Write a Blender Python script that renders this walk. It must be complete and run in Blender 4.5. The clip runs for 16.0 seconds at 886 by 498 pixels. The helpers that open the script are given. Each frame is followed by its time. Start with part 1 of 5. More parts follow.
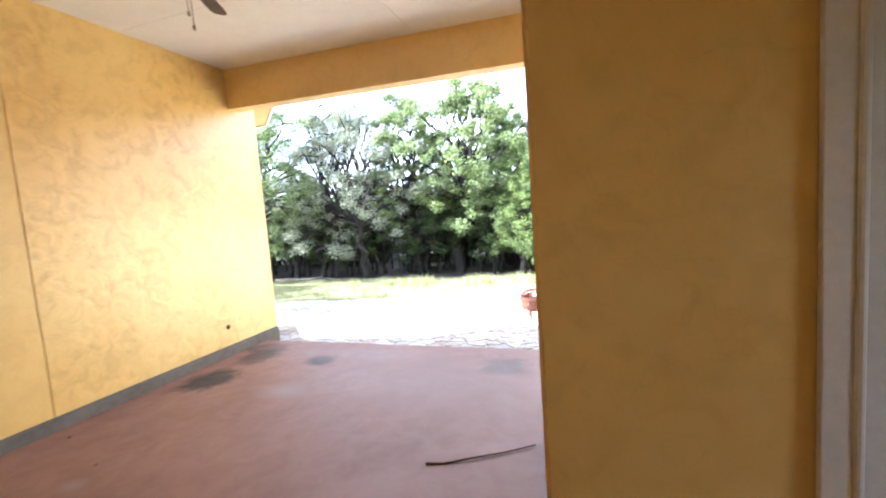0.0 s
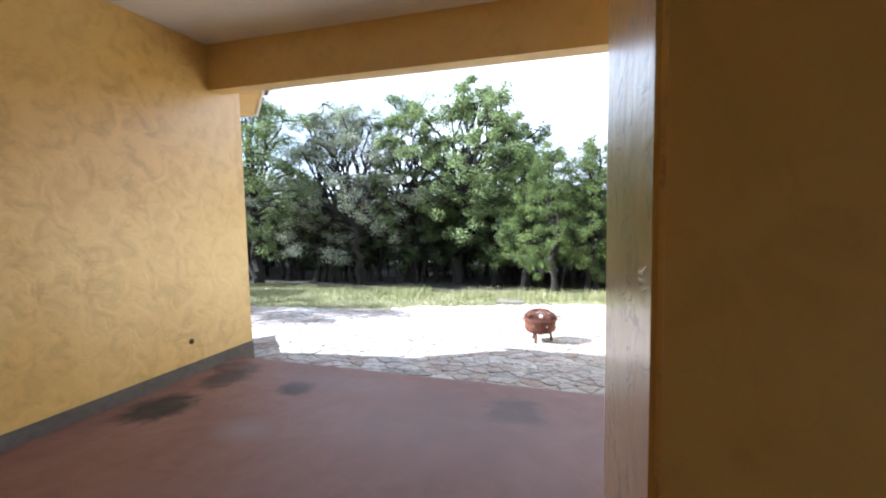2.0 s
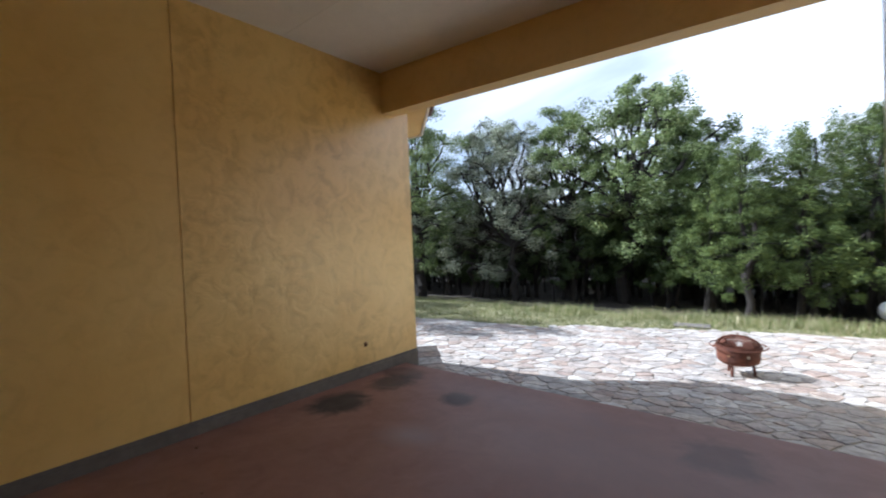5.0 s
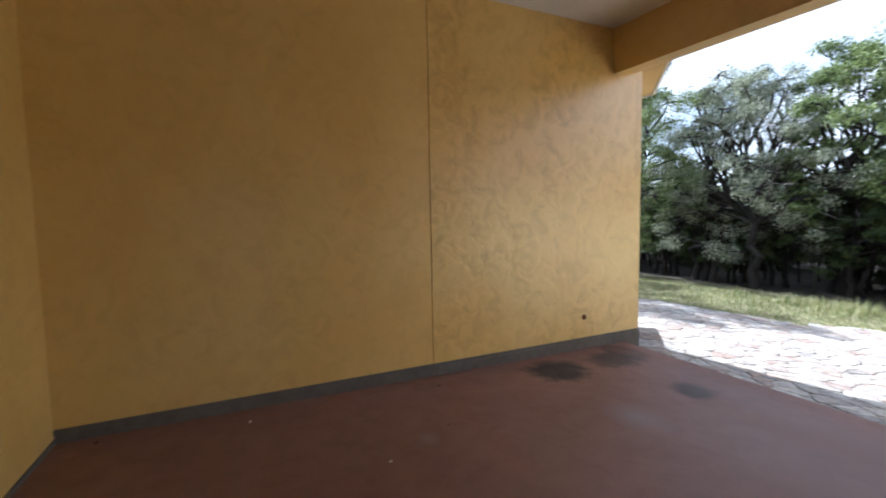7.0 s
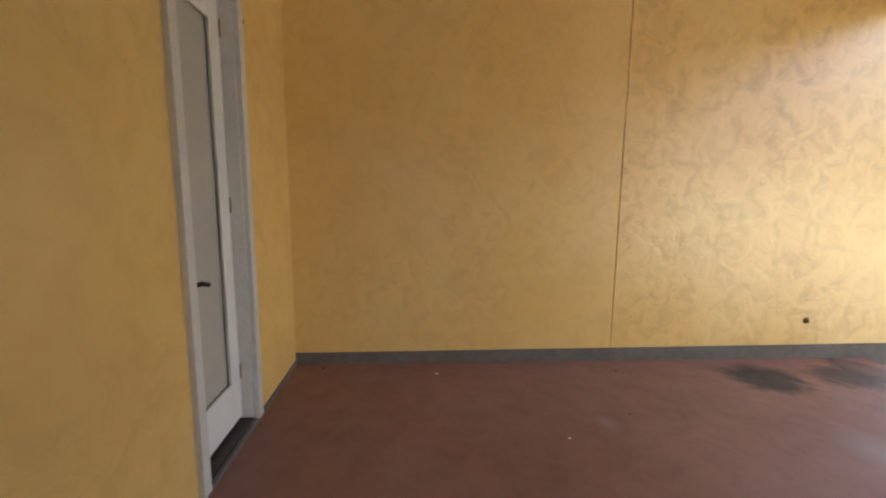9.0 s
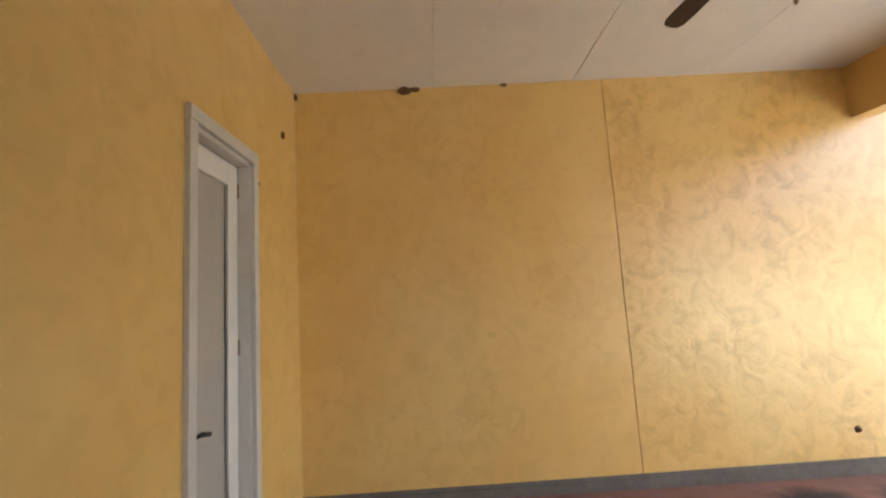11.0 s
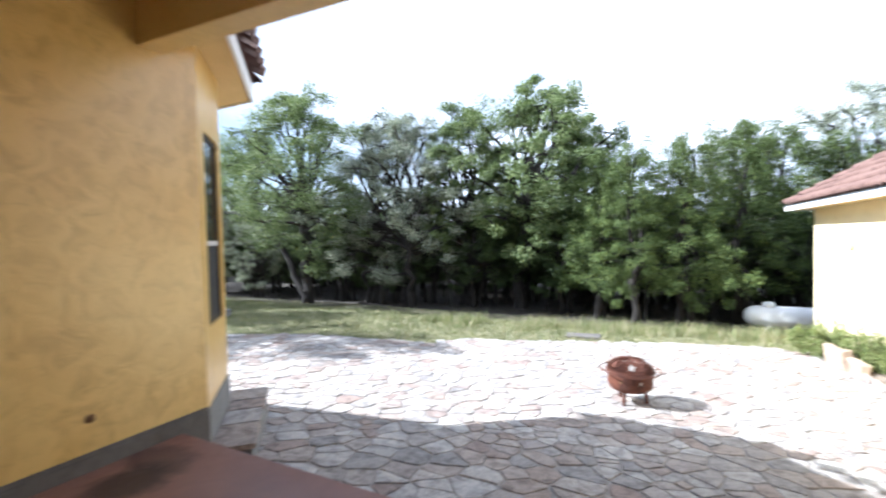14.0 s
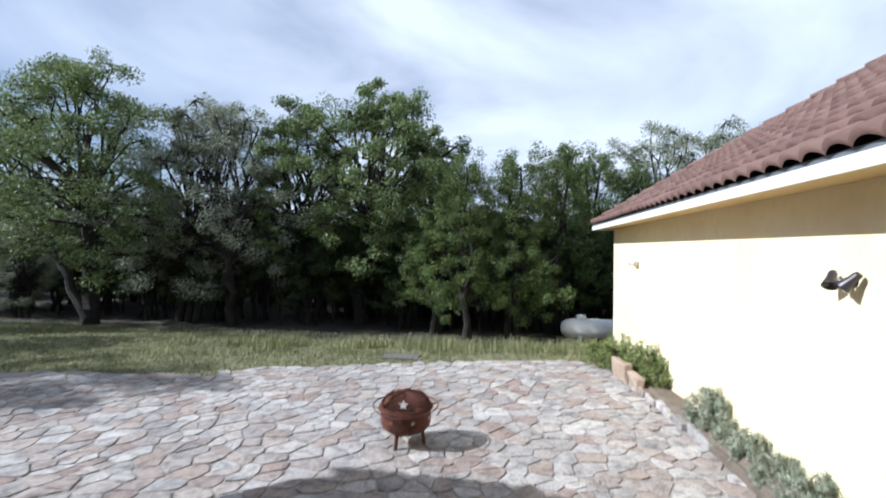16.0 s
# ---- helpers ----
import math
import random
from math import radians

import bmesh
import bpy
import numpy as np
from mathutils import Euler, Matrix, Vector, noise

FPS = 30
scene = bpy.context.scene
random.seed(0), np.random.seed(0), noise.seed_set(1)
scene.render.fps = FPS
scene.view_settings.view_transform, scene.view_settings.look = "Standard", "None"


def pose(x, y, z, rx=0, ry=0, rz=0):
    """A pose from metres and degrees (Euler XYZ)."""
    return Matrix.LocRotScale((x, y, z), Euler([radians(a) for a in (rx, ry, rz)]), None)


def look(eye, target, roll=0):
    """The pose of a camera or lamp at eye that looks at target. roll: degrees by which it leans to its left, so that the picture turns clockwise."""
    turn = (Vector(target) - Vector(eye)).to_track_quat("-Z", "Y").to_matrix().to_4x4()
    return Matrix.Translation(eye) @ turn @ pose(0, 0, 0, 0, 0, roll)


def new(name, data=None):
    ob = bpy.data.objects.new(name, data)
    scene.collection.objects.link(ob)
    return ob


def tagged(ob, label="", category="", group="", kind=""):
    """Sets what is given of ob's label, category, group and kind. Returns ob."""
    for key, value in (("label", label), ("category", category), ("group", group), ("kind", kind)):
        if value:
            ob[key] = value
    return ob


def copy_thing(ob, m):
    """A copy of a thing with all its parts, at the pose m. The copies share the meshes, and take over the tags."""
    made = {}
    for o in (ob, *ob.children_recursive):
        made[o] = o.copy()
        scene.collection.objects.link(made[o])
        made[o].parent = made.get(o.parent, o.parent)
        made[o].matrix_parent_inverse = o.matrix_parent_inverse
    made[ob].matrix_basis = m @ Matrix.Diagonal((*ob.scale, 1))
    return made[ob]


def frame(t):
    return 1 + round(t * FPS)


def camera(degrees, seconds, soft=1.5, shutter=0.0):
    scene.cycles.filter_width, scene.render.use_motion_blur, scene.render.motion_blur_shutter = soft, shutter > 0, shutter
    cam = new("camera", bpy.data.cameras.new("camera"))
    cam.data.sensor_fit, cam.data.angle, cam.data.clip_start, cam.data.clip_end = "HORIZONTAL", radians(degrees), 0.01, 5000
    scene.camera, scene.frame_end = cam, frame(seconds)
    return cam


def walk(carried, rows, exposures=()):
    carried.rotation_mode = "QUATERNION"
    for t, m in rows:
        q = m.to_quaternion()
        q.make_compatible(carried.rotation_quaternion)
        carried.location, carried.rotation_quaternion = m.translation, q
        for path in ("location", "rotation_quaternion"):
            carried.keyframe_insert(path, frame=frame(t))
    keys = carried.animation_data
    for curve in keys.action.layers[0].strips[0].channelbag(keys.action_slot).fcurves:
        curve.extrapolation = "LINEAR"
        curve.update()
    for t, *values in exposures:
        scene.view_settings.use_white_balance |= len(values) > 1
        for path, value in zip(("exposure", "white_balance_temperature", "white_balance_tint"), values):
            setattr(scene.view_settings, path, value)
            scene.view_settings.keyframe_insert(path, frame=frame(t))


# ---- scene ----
cam = camera(92.5, 16.0, soft=1.9, shutter=0.5)
PATH = [
    (0, (4.074, 0.608, 1.517), (3.434, 2.493, 1.331), -4.2),
    (0.5, (4.043, 0.815, 1.555), (3.513, 2.737, 1.401), -4.3),
    (1, (3.989, 0.984, 1.605), (3.334, 2.867, 1.447), -1.5),
    (1.5, (3.907, 1.122, 1.542), (3.167, 2.977, 1.43), -0.1),
    (2, (3.79, 1.24, 1.524), (3.163, 3.133, 1.376), -1.1),
    (2.5, (3.699, 1.297, 1.477), (3.153, 3.211, 1.287), -0.7),
    (3, (3.707, 1.405, 1.512), (2.998, 3.266, 1.323), -1.5),
    (3.2, (3.74, 1.44, 1.503), (2.985, 3.286, 1.352), -1.4),
    (5.5, (3.572, 1.354, 1.424), (2.145, 2.753, 1.357), -1.9),
    (6, (3.531, 1.298, 1.477), (1.934, 2.496, 1.352), -1.4),
    (6.5, (3.497, 1.264, 1.446), (1.779, 2.28, 1.32), -1.4),
    (7, (3.467, 1.193, 1.42), (1.657, 2.03, 1.269), -1.0),
    (7.5, (3.447, 1.144, 1.448), (1.558, 1.777, 1.27), -0.2),
    (8, (3.443, 1.084, 1.461), (1.501, 1.518, 1.259), -0.2),
    (8.5, (3.449, 1.042, 1.45), (1.486, 1.335, 1.203), 0.4),
    (9, (3.428, 0.981, 1.449), (1.452, 1.116, 1.166), 0.5),
    (9.2, (3.422, 0.961, 1.45), (1.444, 1.047, 1.167), 0.3),
    (11.3, (3.517, 1.209, 1.604), (1.539, 1.296, 1.888), -2.6),
    (11.5, (3.514, 1.298, 1.619), (1.537, 1.448, 1.885), -0.4),
    (12, (3.403, 1.588, 1.578), (1.448, 2.0, 1.659), 3.1),
    (12.5, (3.29, 1.868, 1.546), (1.468, 2.689, 1.455), 1.0),
    (13, (3.243, 2.276, 1.506), (1.647, 3.481, 1.466), -2.0),
    (13.5, (3.261, 2.655, 1.486), (1.975, 4.187, 1.478), -1.5),
    (14, (3.381, 3.048, 1.47), (2.477, 4.831, 1.412), -1.3),
    (14.5, (3.542, 3.433, 1.458), (2.891, 5.324, 1.414), 0.5),
    (15, (3.756, 3.805, 1.435), (3.311, 5.753, 1.349), -1.5),
    (15.5, (4.023, 4.161, 1.444), (3.65, 6.122, 1.319), -0.3),
    (16, (4.297, 4.517, 1.441), (3.948, 6.487, 1.432), 0.3),
]
EXPOSURES = [(t, e, 5500, 10) for t, e in ((0, 3.5), (0.5, 3.15), (1.0, 2.98), (2.0, 2.18), (3.2, 1.68), (5.5, 1.14), (7.0, 1.72), (8.2, 2.18), (9.0, 2.64), (11.3, 2.96), (12.2, 2.8), (13.5, 2.0), (14.0, 1.72), (14.5, 1.2), (15.2, 0.80), (16.0, 0.54))]
walk(cam, [(t, look(eye, target, roll)) for t, eye, target, roll in PATH], EXPOSURES)

# ---- world, sun, exposure ----

SUN_WAY = Vector((1.263, 0.451, -1.0)).normalized()          # the way the sunlight travels
sun_elev = math.asin(-SUN_WAY.z)
sun_azim = math.atan2(-SUN_WAY.x, -SUN_WAY.y)              # clockwise from +y

world = bpy.data.worlds.new("world")
scene.world = world
world.use_nodes = True
wn, wl = world.node_tree.nodes, world.node_tree.links
wn.clear()
w_out = wn.new("ShaderNodeOutputWorld")
w_bg = wn.new("ShaderNodeBackground")
w_sky = wn.new("ShaderNodeTexSky")
w_sky.sky_type, w_sky.sun_disc = "NISHITA", False
w_sky.sun_elevation, w_sky.sun_rotation = sun_elev, sun_azim
w_sky.air_density, w_sky.dust_density, w_sky.ozone_density = 1.0, 0.8, 2.0
w_co = wn.new("ShaderNodeTexCoord")
w_map = wn.new("ShaderNodeMapping")
w_map.inputs["Scale"].default_value = (1.2, 1.5, 3.0)
w_map.inputs["Rotation"].default_value = (0.0, 0.30, 0.25)
w_noise = wn.new("ShaderNodeTexNoise")
w_noise.inputs["Scale"].default_value, w_noise.inputs["Detail"].default_value = 1.0, 6.0
w_noise.inputs["Roughness"].default_value, w_noise.inputs["Distortion"].default_value = 0.5, 0.6
w_ramp = wn.new("ShaderNodeValToRGB")
w_ramp.color_ramp.elements[0].position, w_ramp.color_ramp.elements[1].position = 0.38, 0.68
w_ramp.color_ramp.elements[0].color = (0.22, 0.22, 0.22, 1)
w_mix = wn.new("ShaderNodeMixRGB")
w_mix.inputs["Color2"].default_value = (11.0, 11.3, 11.9, 1)   # thin bright cirrus
wl.new(w_co.outputs["Generated"], w_map.inputs["Vector"])
wl.new(w_map.outputs["Vector"], w_noise.inputs["Vector"])
wl.new(w_noise.outputs["Fac"], w_ramp.inputs["Fac"])
wl.new(w_ramp.outputs["Color"], w_mix.inputs["Fac"])
wl.new(w_sky.outputs["Color"], w_mix.inputs["Color1"])
wl.new(w_mix.outputs["Color"], w_bg.inputs["Color"])
w_bg.inputs["Strength"].default_value = 0.062
wl.new(w_bg.outputs["Background"], w_out.inputs["Surface"])

sun_data = bpy.data.lights.new("sun", "SUN")
sun_data.energy, sun_data.angle, sun_data.color = 5.0, radians(0.53), (1.0, 0.965, 0.91)
sun = new("sun", sun_data)
sun.matrix_world = look((-20, -5, 18), Vector((-20, -5, 18)) + SUN_WAY)


# ---- materials ----
def material(name, base, rough=0.7, metal=0.0, spec=0.5):
    m = bpy.data.materials.new(name)
    m.use_nodes = True
    b = m.node_tree.nodes["Principled BSDF"]
    b.inputs["Base Color"].default_value = (*base, 1)
    b.inputs["Roughness"].default_value, b.inputs["Metallic"].default_value = rough, metal
    b.inputs["Specular IOR Level"].default_value = spec
    return m, m.node_tree.nodes, m.node_tree.links, b


def coords(nt, links, scale=(1, 1, 1), kind="Object"):
    co = nt.new("ShaderNodeTexCoord")
    mp = nt.new("ShaderNodeMapping")
    mp.inputs["Scale"].default_value = scale
    links.new(co.outputs[kind], mp.inputs["Vector"])
    return mp.outputs["Vector"]


def noise_tex(nt, links, vec, scale, detail=4.0, rough=0.55, dist=0.0):
    n = nt.new("ShaderNodeTexNoise")
    n.inputs["Scale"].default_value, n.inputs["Detail"].default_value = scale, detail
    n.inputs["Roughness"].default_value, n.inputs["Distortion"].default_value = rough, dist
    links.new(vec, n.inputs["Vector"])
    return n.outputs["Fac"]


def ramp(nt, links, fac, *stops):
    r = nt.new("ShaderNodeValToRGB")
    els = r.color_ramp.elements
    while len(els) < len(stops):
        els.new(0.5)
    for e, (p, c) in zip(els, stops):
        e.position, e.color = p, (*c, 1) if len(c) == 3 else c
    links.new(fac, r.inputs["Fac"])
    return r.outputs["Color"]


def mix(nt, links, fac, a, b, mode="MIX"):
    m = nt.new("ShaderNodeMixRGB")
    m.blend_type = mode
    for sock, v in ((m.inputs["Fac"], fac), (m.inputs["Color1"], a), (m.inputs["Color2"], b)):
        if isinstance(v, (int, float)):
            sock.default_value = v
        elif isinstance(v, tuple):
            sock.default_value = (*v, 1)
        else:
            links.new(v, sock)
    return m.outputs["Color"]


def maths(nt, links, op, a, b=0.0):
    m = nt.new("ShaderNodeMath")
    m.operation = op
    m.use_clamp = op in ("MULTIPLY_ADD",)
    for sock, v in ((m.inputs[0], a), (m.inputs[1], b)):
        if isinstance(v, (int, float)):
            sock.default_value = v
        else:
            links.new(v, sock)
    return m.outputs[0]


def bump(nt, links, bsdf, height, strength=0.3, dist=0.01):
    b = nt.new("ShaderNodeBump")
    b.inputs["Strength"].default_value, b.inputs["Distance"].default_value = strength, dist
    links.new(height, b.inputs["Height"])
    links.new(b.outputs["Normal"], bsdf.inputs["Normal"])


def stucco(name, base, deep, pale, rough=0.42, relief=0.5, marks=0.55, peaks=0.0):
    """Hand-trowelled painted stucco: swirls of trowel marks, blotchy glaze, fine grain; marks sets how strongly they show."""
    m, nt, ln, b = material(name, base, rough, 0.0, 0.9)
    v = coords(nt, ln)
    big = noise_tex(nt, ln, v, 1.3, 3, 0.5, 0.2)
    mid = noise_tex(nt, ln, v, 6.5, 2, 0.45, 0.5)
    col = ramp(nt, ln, big, (0.25, deep), (0.5, base), (0.78, pale))
    # soft thumbprints of the trowel, a hand wide, gathered in patches
    swirl = noise_tex(nt, ln, v, 5.6, 2.2, 0.5, 1.1)
    soft = ramp(nt, ln, swirl, (0.34, (0.66, 0.59, 0.47)), (0.47, (0.88, 0.855, 0.80)), (0.58, (1, 1, 1)))
    gate = ramp(nt, ln, noise_tex(nt, ln, v, 1.1, 2, 0.5), (0.32, (0.45 * marks,) * 3), (0.66, (marks,) * 3))
    col = mix(nt, ln, gate, col, soft, "MULTIPLY")
    # thin darker rims where one trowel stroke ends on another
    edge = noise_tex(nt, ln, v, 3.4, 3.0, 0.5, 1.6)
    rim = ramp(nt, ln, edge, (0.468, (1, 1, 1)), (0.492, (0.74, 0.70, 0.62)), (0.500, (1, 1, 1)))
    col = mix(nt, ln, maths(nt, ln, "MULTIPLY", gate, 0.8), col, rim, "MULTIPLY")
    ln.new(ramp(nt, ln, mid, (0.2, (rough + 0.12,) * 3), (0.8, (rough - 0.02,) * 3)), b.inputs["Roughness"])
    fine = noise_tex(nt, ln, v, 60, 3, 0.6)
    h = maths(nt, ln, "ADD", maths(nt, ln, "MULTIPLY", swirl, 0.5 + 0.7 * marks), maths(nt, ln, "MULTIPLY", fine, 0.05))
    if peaks:
        # heavy torn flakes where the trowel was pulled downwards, their undersides holding the dark glaze
        stretch = nt.new("ShaderNodeMapping")
        stretch.inputs["Scale"].default_value = (1.0, 0.42, 0.85)
        ln.new(v, stretch.inputs["Vector"])
        sv = stretch.outputs["Vector"]
        torn = noise_tex(nt, ln, sv, 7.5, 5, 0.6, 0.8)
        where = ramp(nt, ln, noise_tex(nt, ln, v, 2.1, 2, 0.5), (0.36, (0, 0, 0)), (0.50, (1, 1, 1)))
        flake = ramp(nt, ln, torn, (0.47, (0, 0, 0)), (0.50, (0.75, 0.75, 0.75)), (0.68, (1, 1, 1)))
        lip = ramp(nt, ln, torn, (0.455, (1, 1, 1)), (0.480, (0.42, 0.36, 0.28)), (0.515, (1, 1, 1)))
        col = mix(nt, ln, maths(nt, ln, "MULTIPLY", where, 0.8), col, lip, "MULTIPLY")
        h = maths(nt, ln, "ADD", h, maths(nt, ln, "MULTIPLY", maths(nt, ln, "MULTIPLY", flake, where), peaks))
    ln.new(col, b.inputs["Base Color"])
    b.inputs["Coat Weight"].default_value, b.inputs["Coat Roughness"].default_value = (0.25 + 0.5 * peaks, 0.28) if rough < 0.5 else (0.0, 0.5)
    bump(nt, ln, b, h, relief * 0.9, 0.022)
    return m


YELLOW = (0.74, 0.50, 0.155), (0.71, 0.455, 0.125), (0.76, 0.53, 0.185)
STUCCO = stucco("yellow_stucco", *YELLOW, 0.36, 0.30, 0.28)
STUCCO_MARKED = stucco("heavily_trowelled_yellow_stucco", *YELLOW, 0.31, 0.28, 0.62)
STUCCO_TORN = stucco("torn_yellow_stucco", *YELLOW, 0.30, 0.5, 0.45, 0.5)
STUCCO_OUT = stucco("cream_stucco", (0.85, 0.73, 0.46), (0.82, 0.68, 0.40), (0.87, 0.76, 0.50), 0.7, 0.2, 0.2)


def plain(name, base, rough=0.6, metal=0.0, grain=0.12, scale=30, relief=0.08, kind="Object"):
    """Painted or cast surface with soft blotches, fine grain and slight relief."""
    m, nt, ln, b = material(name, base, rough, metal)
    v = coords(nt, ln, kind=kind)
    n1 = noise_tex(nt, ln, v, scale * 0.12, 4, 0.6)
    n2 = noise_tex(nt, ln, v, scale, 4, 0.65)
    lo, hi = tuple(c * (1 - grain) for c in base), tuple(min(1, c * (1 + grain)) for c in base)
    col = mix(nt, ln, 0.5, ramp(nt, ln, n1, (0.3, lo), (0.7, hi)), ramp(nt, ln, n2, (0.3, lo), (0.7, hi)))
    ln.new(col, b.inputs["Base Color"])
    ln.new(ramp(nt, ln, n1, (0.3, (min(1, rough + 0.08),) * 3), (0.7, (rough - 0.06,) * 3)), b.inputs["Roughness"])
    bump(nt, ln, b, n2, relief, 0.01)
    return m


WHITE = plain("white_paint", (0.74, 0.73, 0.71), 0.42, grain=0.05, relief=0.03)
OLD_WHITE = plain("weathered_white_paint", (0.60, 0.58, 0.55), 0.5, grain=0.10, relief=0.06)
CEIL = plain("off_white_ceiling_paint", (0.80, 0.77, 0.70), 0.8, grain=0.05, scale=50, relief=0.06)
CONCRETE = plain("grey_concrete", (0.23, 0.225, 0.22), 0.85, grain=0.22, scale=26, relief=0.25)
FASCIA = plain("white_fascia_paint", (0.82, 0.80, 0.76), 0.55, grain=0.05, relief=0.05)
SOFFIT = plain("tan_soffit_paint", (0.70, 0.50, 0.22), 0.7, grain=0.06, relief=0.04)
DRIP = plain("grey_drip_metal", (0.30, 0.32, 0.35), 0.45, 0.6, grain=0.1)
DARK_WOOD = plain("dark_brown_wood", (0.055, 0.028, 0.018), 0.5, grain=0.25, scale=40)
SILL = plain("dark_bronze_threshold", (0.035, 0.028, 0.022), 0.45, 0.3, grain=0.3)
BRASS = plain("antique_brass", (0.30, 0.22, 0.12), 0.35, 0.9, grain=0.15)
BLACK_METAL = plain("black_metal", (0.02, 0.02, 0.02), 0.35, 0.7, grain=0.2)
DARK = plain("dark_bronze_frame", (0.06, 0.055, 0.05), 0.45, 0.4, grain=0.2)
FOOTING = plain("stained_concrete_footing", (0.135, 0.122, 0.11), 0.85, grain=0.3, scale=14, relief=0.3)
MUD = plain("dried_mud", (0.17, 0.09, 0.045), 0.95, grain=0.4, scale=60, relief=0.6)
TANK_PAINT = plain("white_tank_paint", (0.78, 0.80, 0.84), 0.35, grain=0.06)
LAMP_GREY = plain("bronze_lamp_housing", (0.055, 0.05, 0.055), 0.4, 0.5, grain=0.2)
TWIG = plain("dry_brown_twig", (0.10, 0.055, 0.03), 0.9, grain=0.3)
SCREEN = plain("dark_insect_screen", (0.03, 0.03, 0.032), 0.55, grain=0.2, scale=200)
BLIND = plain("pale_blind", (0.44, 0.42, 0.38), 0.55, grain=0.04)
BED_SOIL = plain("dry_bed_soil", (0.15, 0.12, 0.09), 0.95, grain=0.45, scale=40, relief=0.8)
RED_STONE = plain("orange_sandstone", (0.35, 0.265, 0.195), 0.9, grain=0.3, scale=14, relief=0.6)


def glass():
    m, nt, ln, b = material("window_glass", (0.35, 0.42, 0.44), 0.03)
    b.inputs["Specular IOR Level"].default_value = 0.8
    b.inputs["Base Color"].default_value = (0.02, 0.03, 0.03, 1)
    b.inputs["Coat Weight"].default_value = 0.6
    b.inputs["Coat Roughness"].default_value = 0.02
    v = coords(nt, ln)
    bump(nt, ln, b, noise_tex(nt, ln, v, 3.0, 2), 0.06, 0.02)
    return m


GLASS = glass()


def painted_floor():
    """Worn red-brown floor paint with soot rings, pale scuffs and dust."""
    m, nt, ln, b = material("red_brown_floor_paint", (0.2, 0.1, 0.08), 0.5)
    v = coords(nt, ln)
    big = noise_tex(nt, ln, v, 0.8, 5, 0.6, 0.4)
    mid = noise_tex(nt, ln, v, 5, 6, 0.65, 0.5)
    fine = noise_tex(nt, ln, v, 90, 3, 0.7)
    col = ramp(nt, ln, big, (0.3, (0.215, 0.102, 0.072)), (0.55, (0.255, 0.130, 0.098)), (0.8, (0.29, 0.165, 0.132)))
    col = mix(nt, ln, 0.35, col, ramp(nt, ln, mid, (0.3, (0.6, 0.58, 0.58)), (0.6, (1, 1, 1))), "MULTIPLY")

    def blob(cx, cy, rx, ry, lo, hi):
        mp = nt.new("ShaderNodeMapping")
        mp.inputs["Location"].default_value = (-cx / rx, -cy / ry, 0)
        mp.inputs["Scale"].default_value = (1 / rx, 1 / ry, 0)
        ln.new(v, mp.inputs["Vector"])
        ad = nt.new("ShaderNodeVectorMath")
        ad.operation = "LENGTH"
        ln.new(mp.outputs["Vector"], ad.inputs[0])
        wob = maths(nt, ln, "ADD", ad.outputs["Value"], maths(nt, ln, "MULTIPLY", maths(nt, ln, "SUBTRACT", mid, 0.5), 0.9))
        return ramp(nt, ln, wob, (lo, (1, 1, 1)), (hi, (0, 0, 0)))

    for cx, cy, rx, ry, amt in ((0.40, 3.78, 0.30, 0.34, 0.97), (0.40, 4.50, 0.26, 0.34, 0.8), (1.26, 4.45, 0.2, 0.2, 0.75), (3.28, 4.55, 0.3, 0.3, 0.45), (0.25, 4.75, 0.4, 0.2, 0.5)):
        s = blob(cx, cy, rx, ry, 0.55, 1.12)
        col = mix(nt, ln, maths(nt, ln, "MULTIPLY", s, amt), col, (0.016, 0.012, 0.012))
    for cx, cy, rx, ry, amt in ((1.38, 3.66, 0.3, 0.22, 0.5), (2.2, 4.1, 1.1, 0.7, 0.25), (3.2, 4.2, 1.2, 0.9, 0.2), (1.0, 2.2, 0.12, 0.08, 0.4), (1.6, 4.7, 1.2, 0.35, 0.3)):
        s = blob(cx, cy, rx, ry, 0.1, 1.1)
        col = mix(nt, ln, maths(nt, ln, "MULTIPLY", s, amt), col, (0.30, 0.26, 0.27))
    ln.new(col, b.inputs["Base Color"])
    ln.new(ramp(nt, ln, mid, (0.3, (0.62,) * 3), (0.7, (0.47,) * 3)), b.inputs["Roughness"])
    bump(nt, ln, b, maths(nt, ln, "ADD", mid, maths(nt, ln, "MULTIPLY", fine, 0.3)), 0.12, 0.01)
    return m


FLOOR = painted_floor()


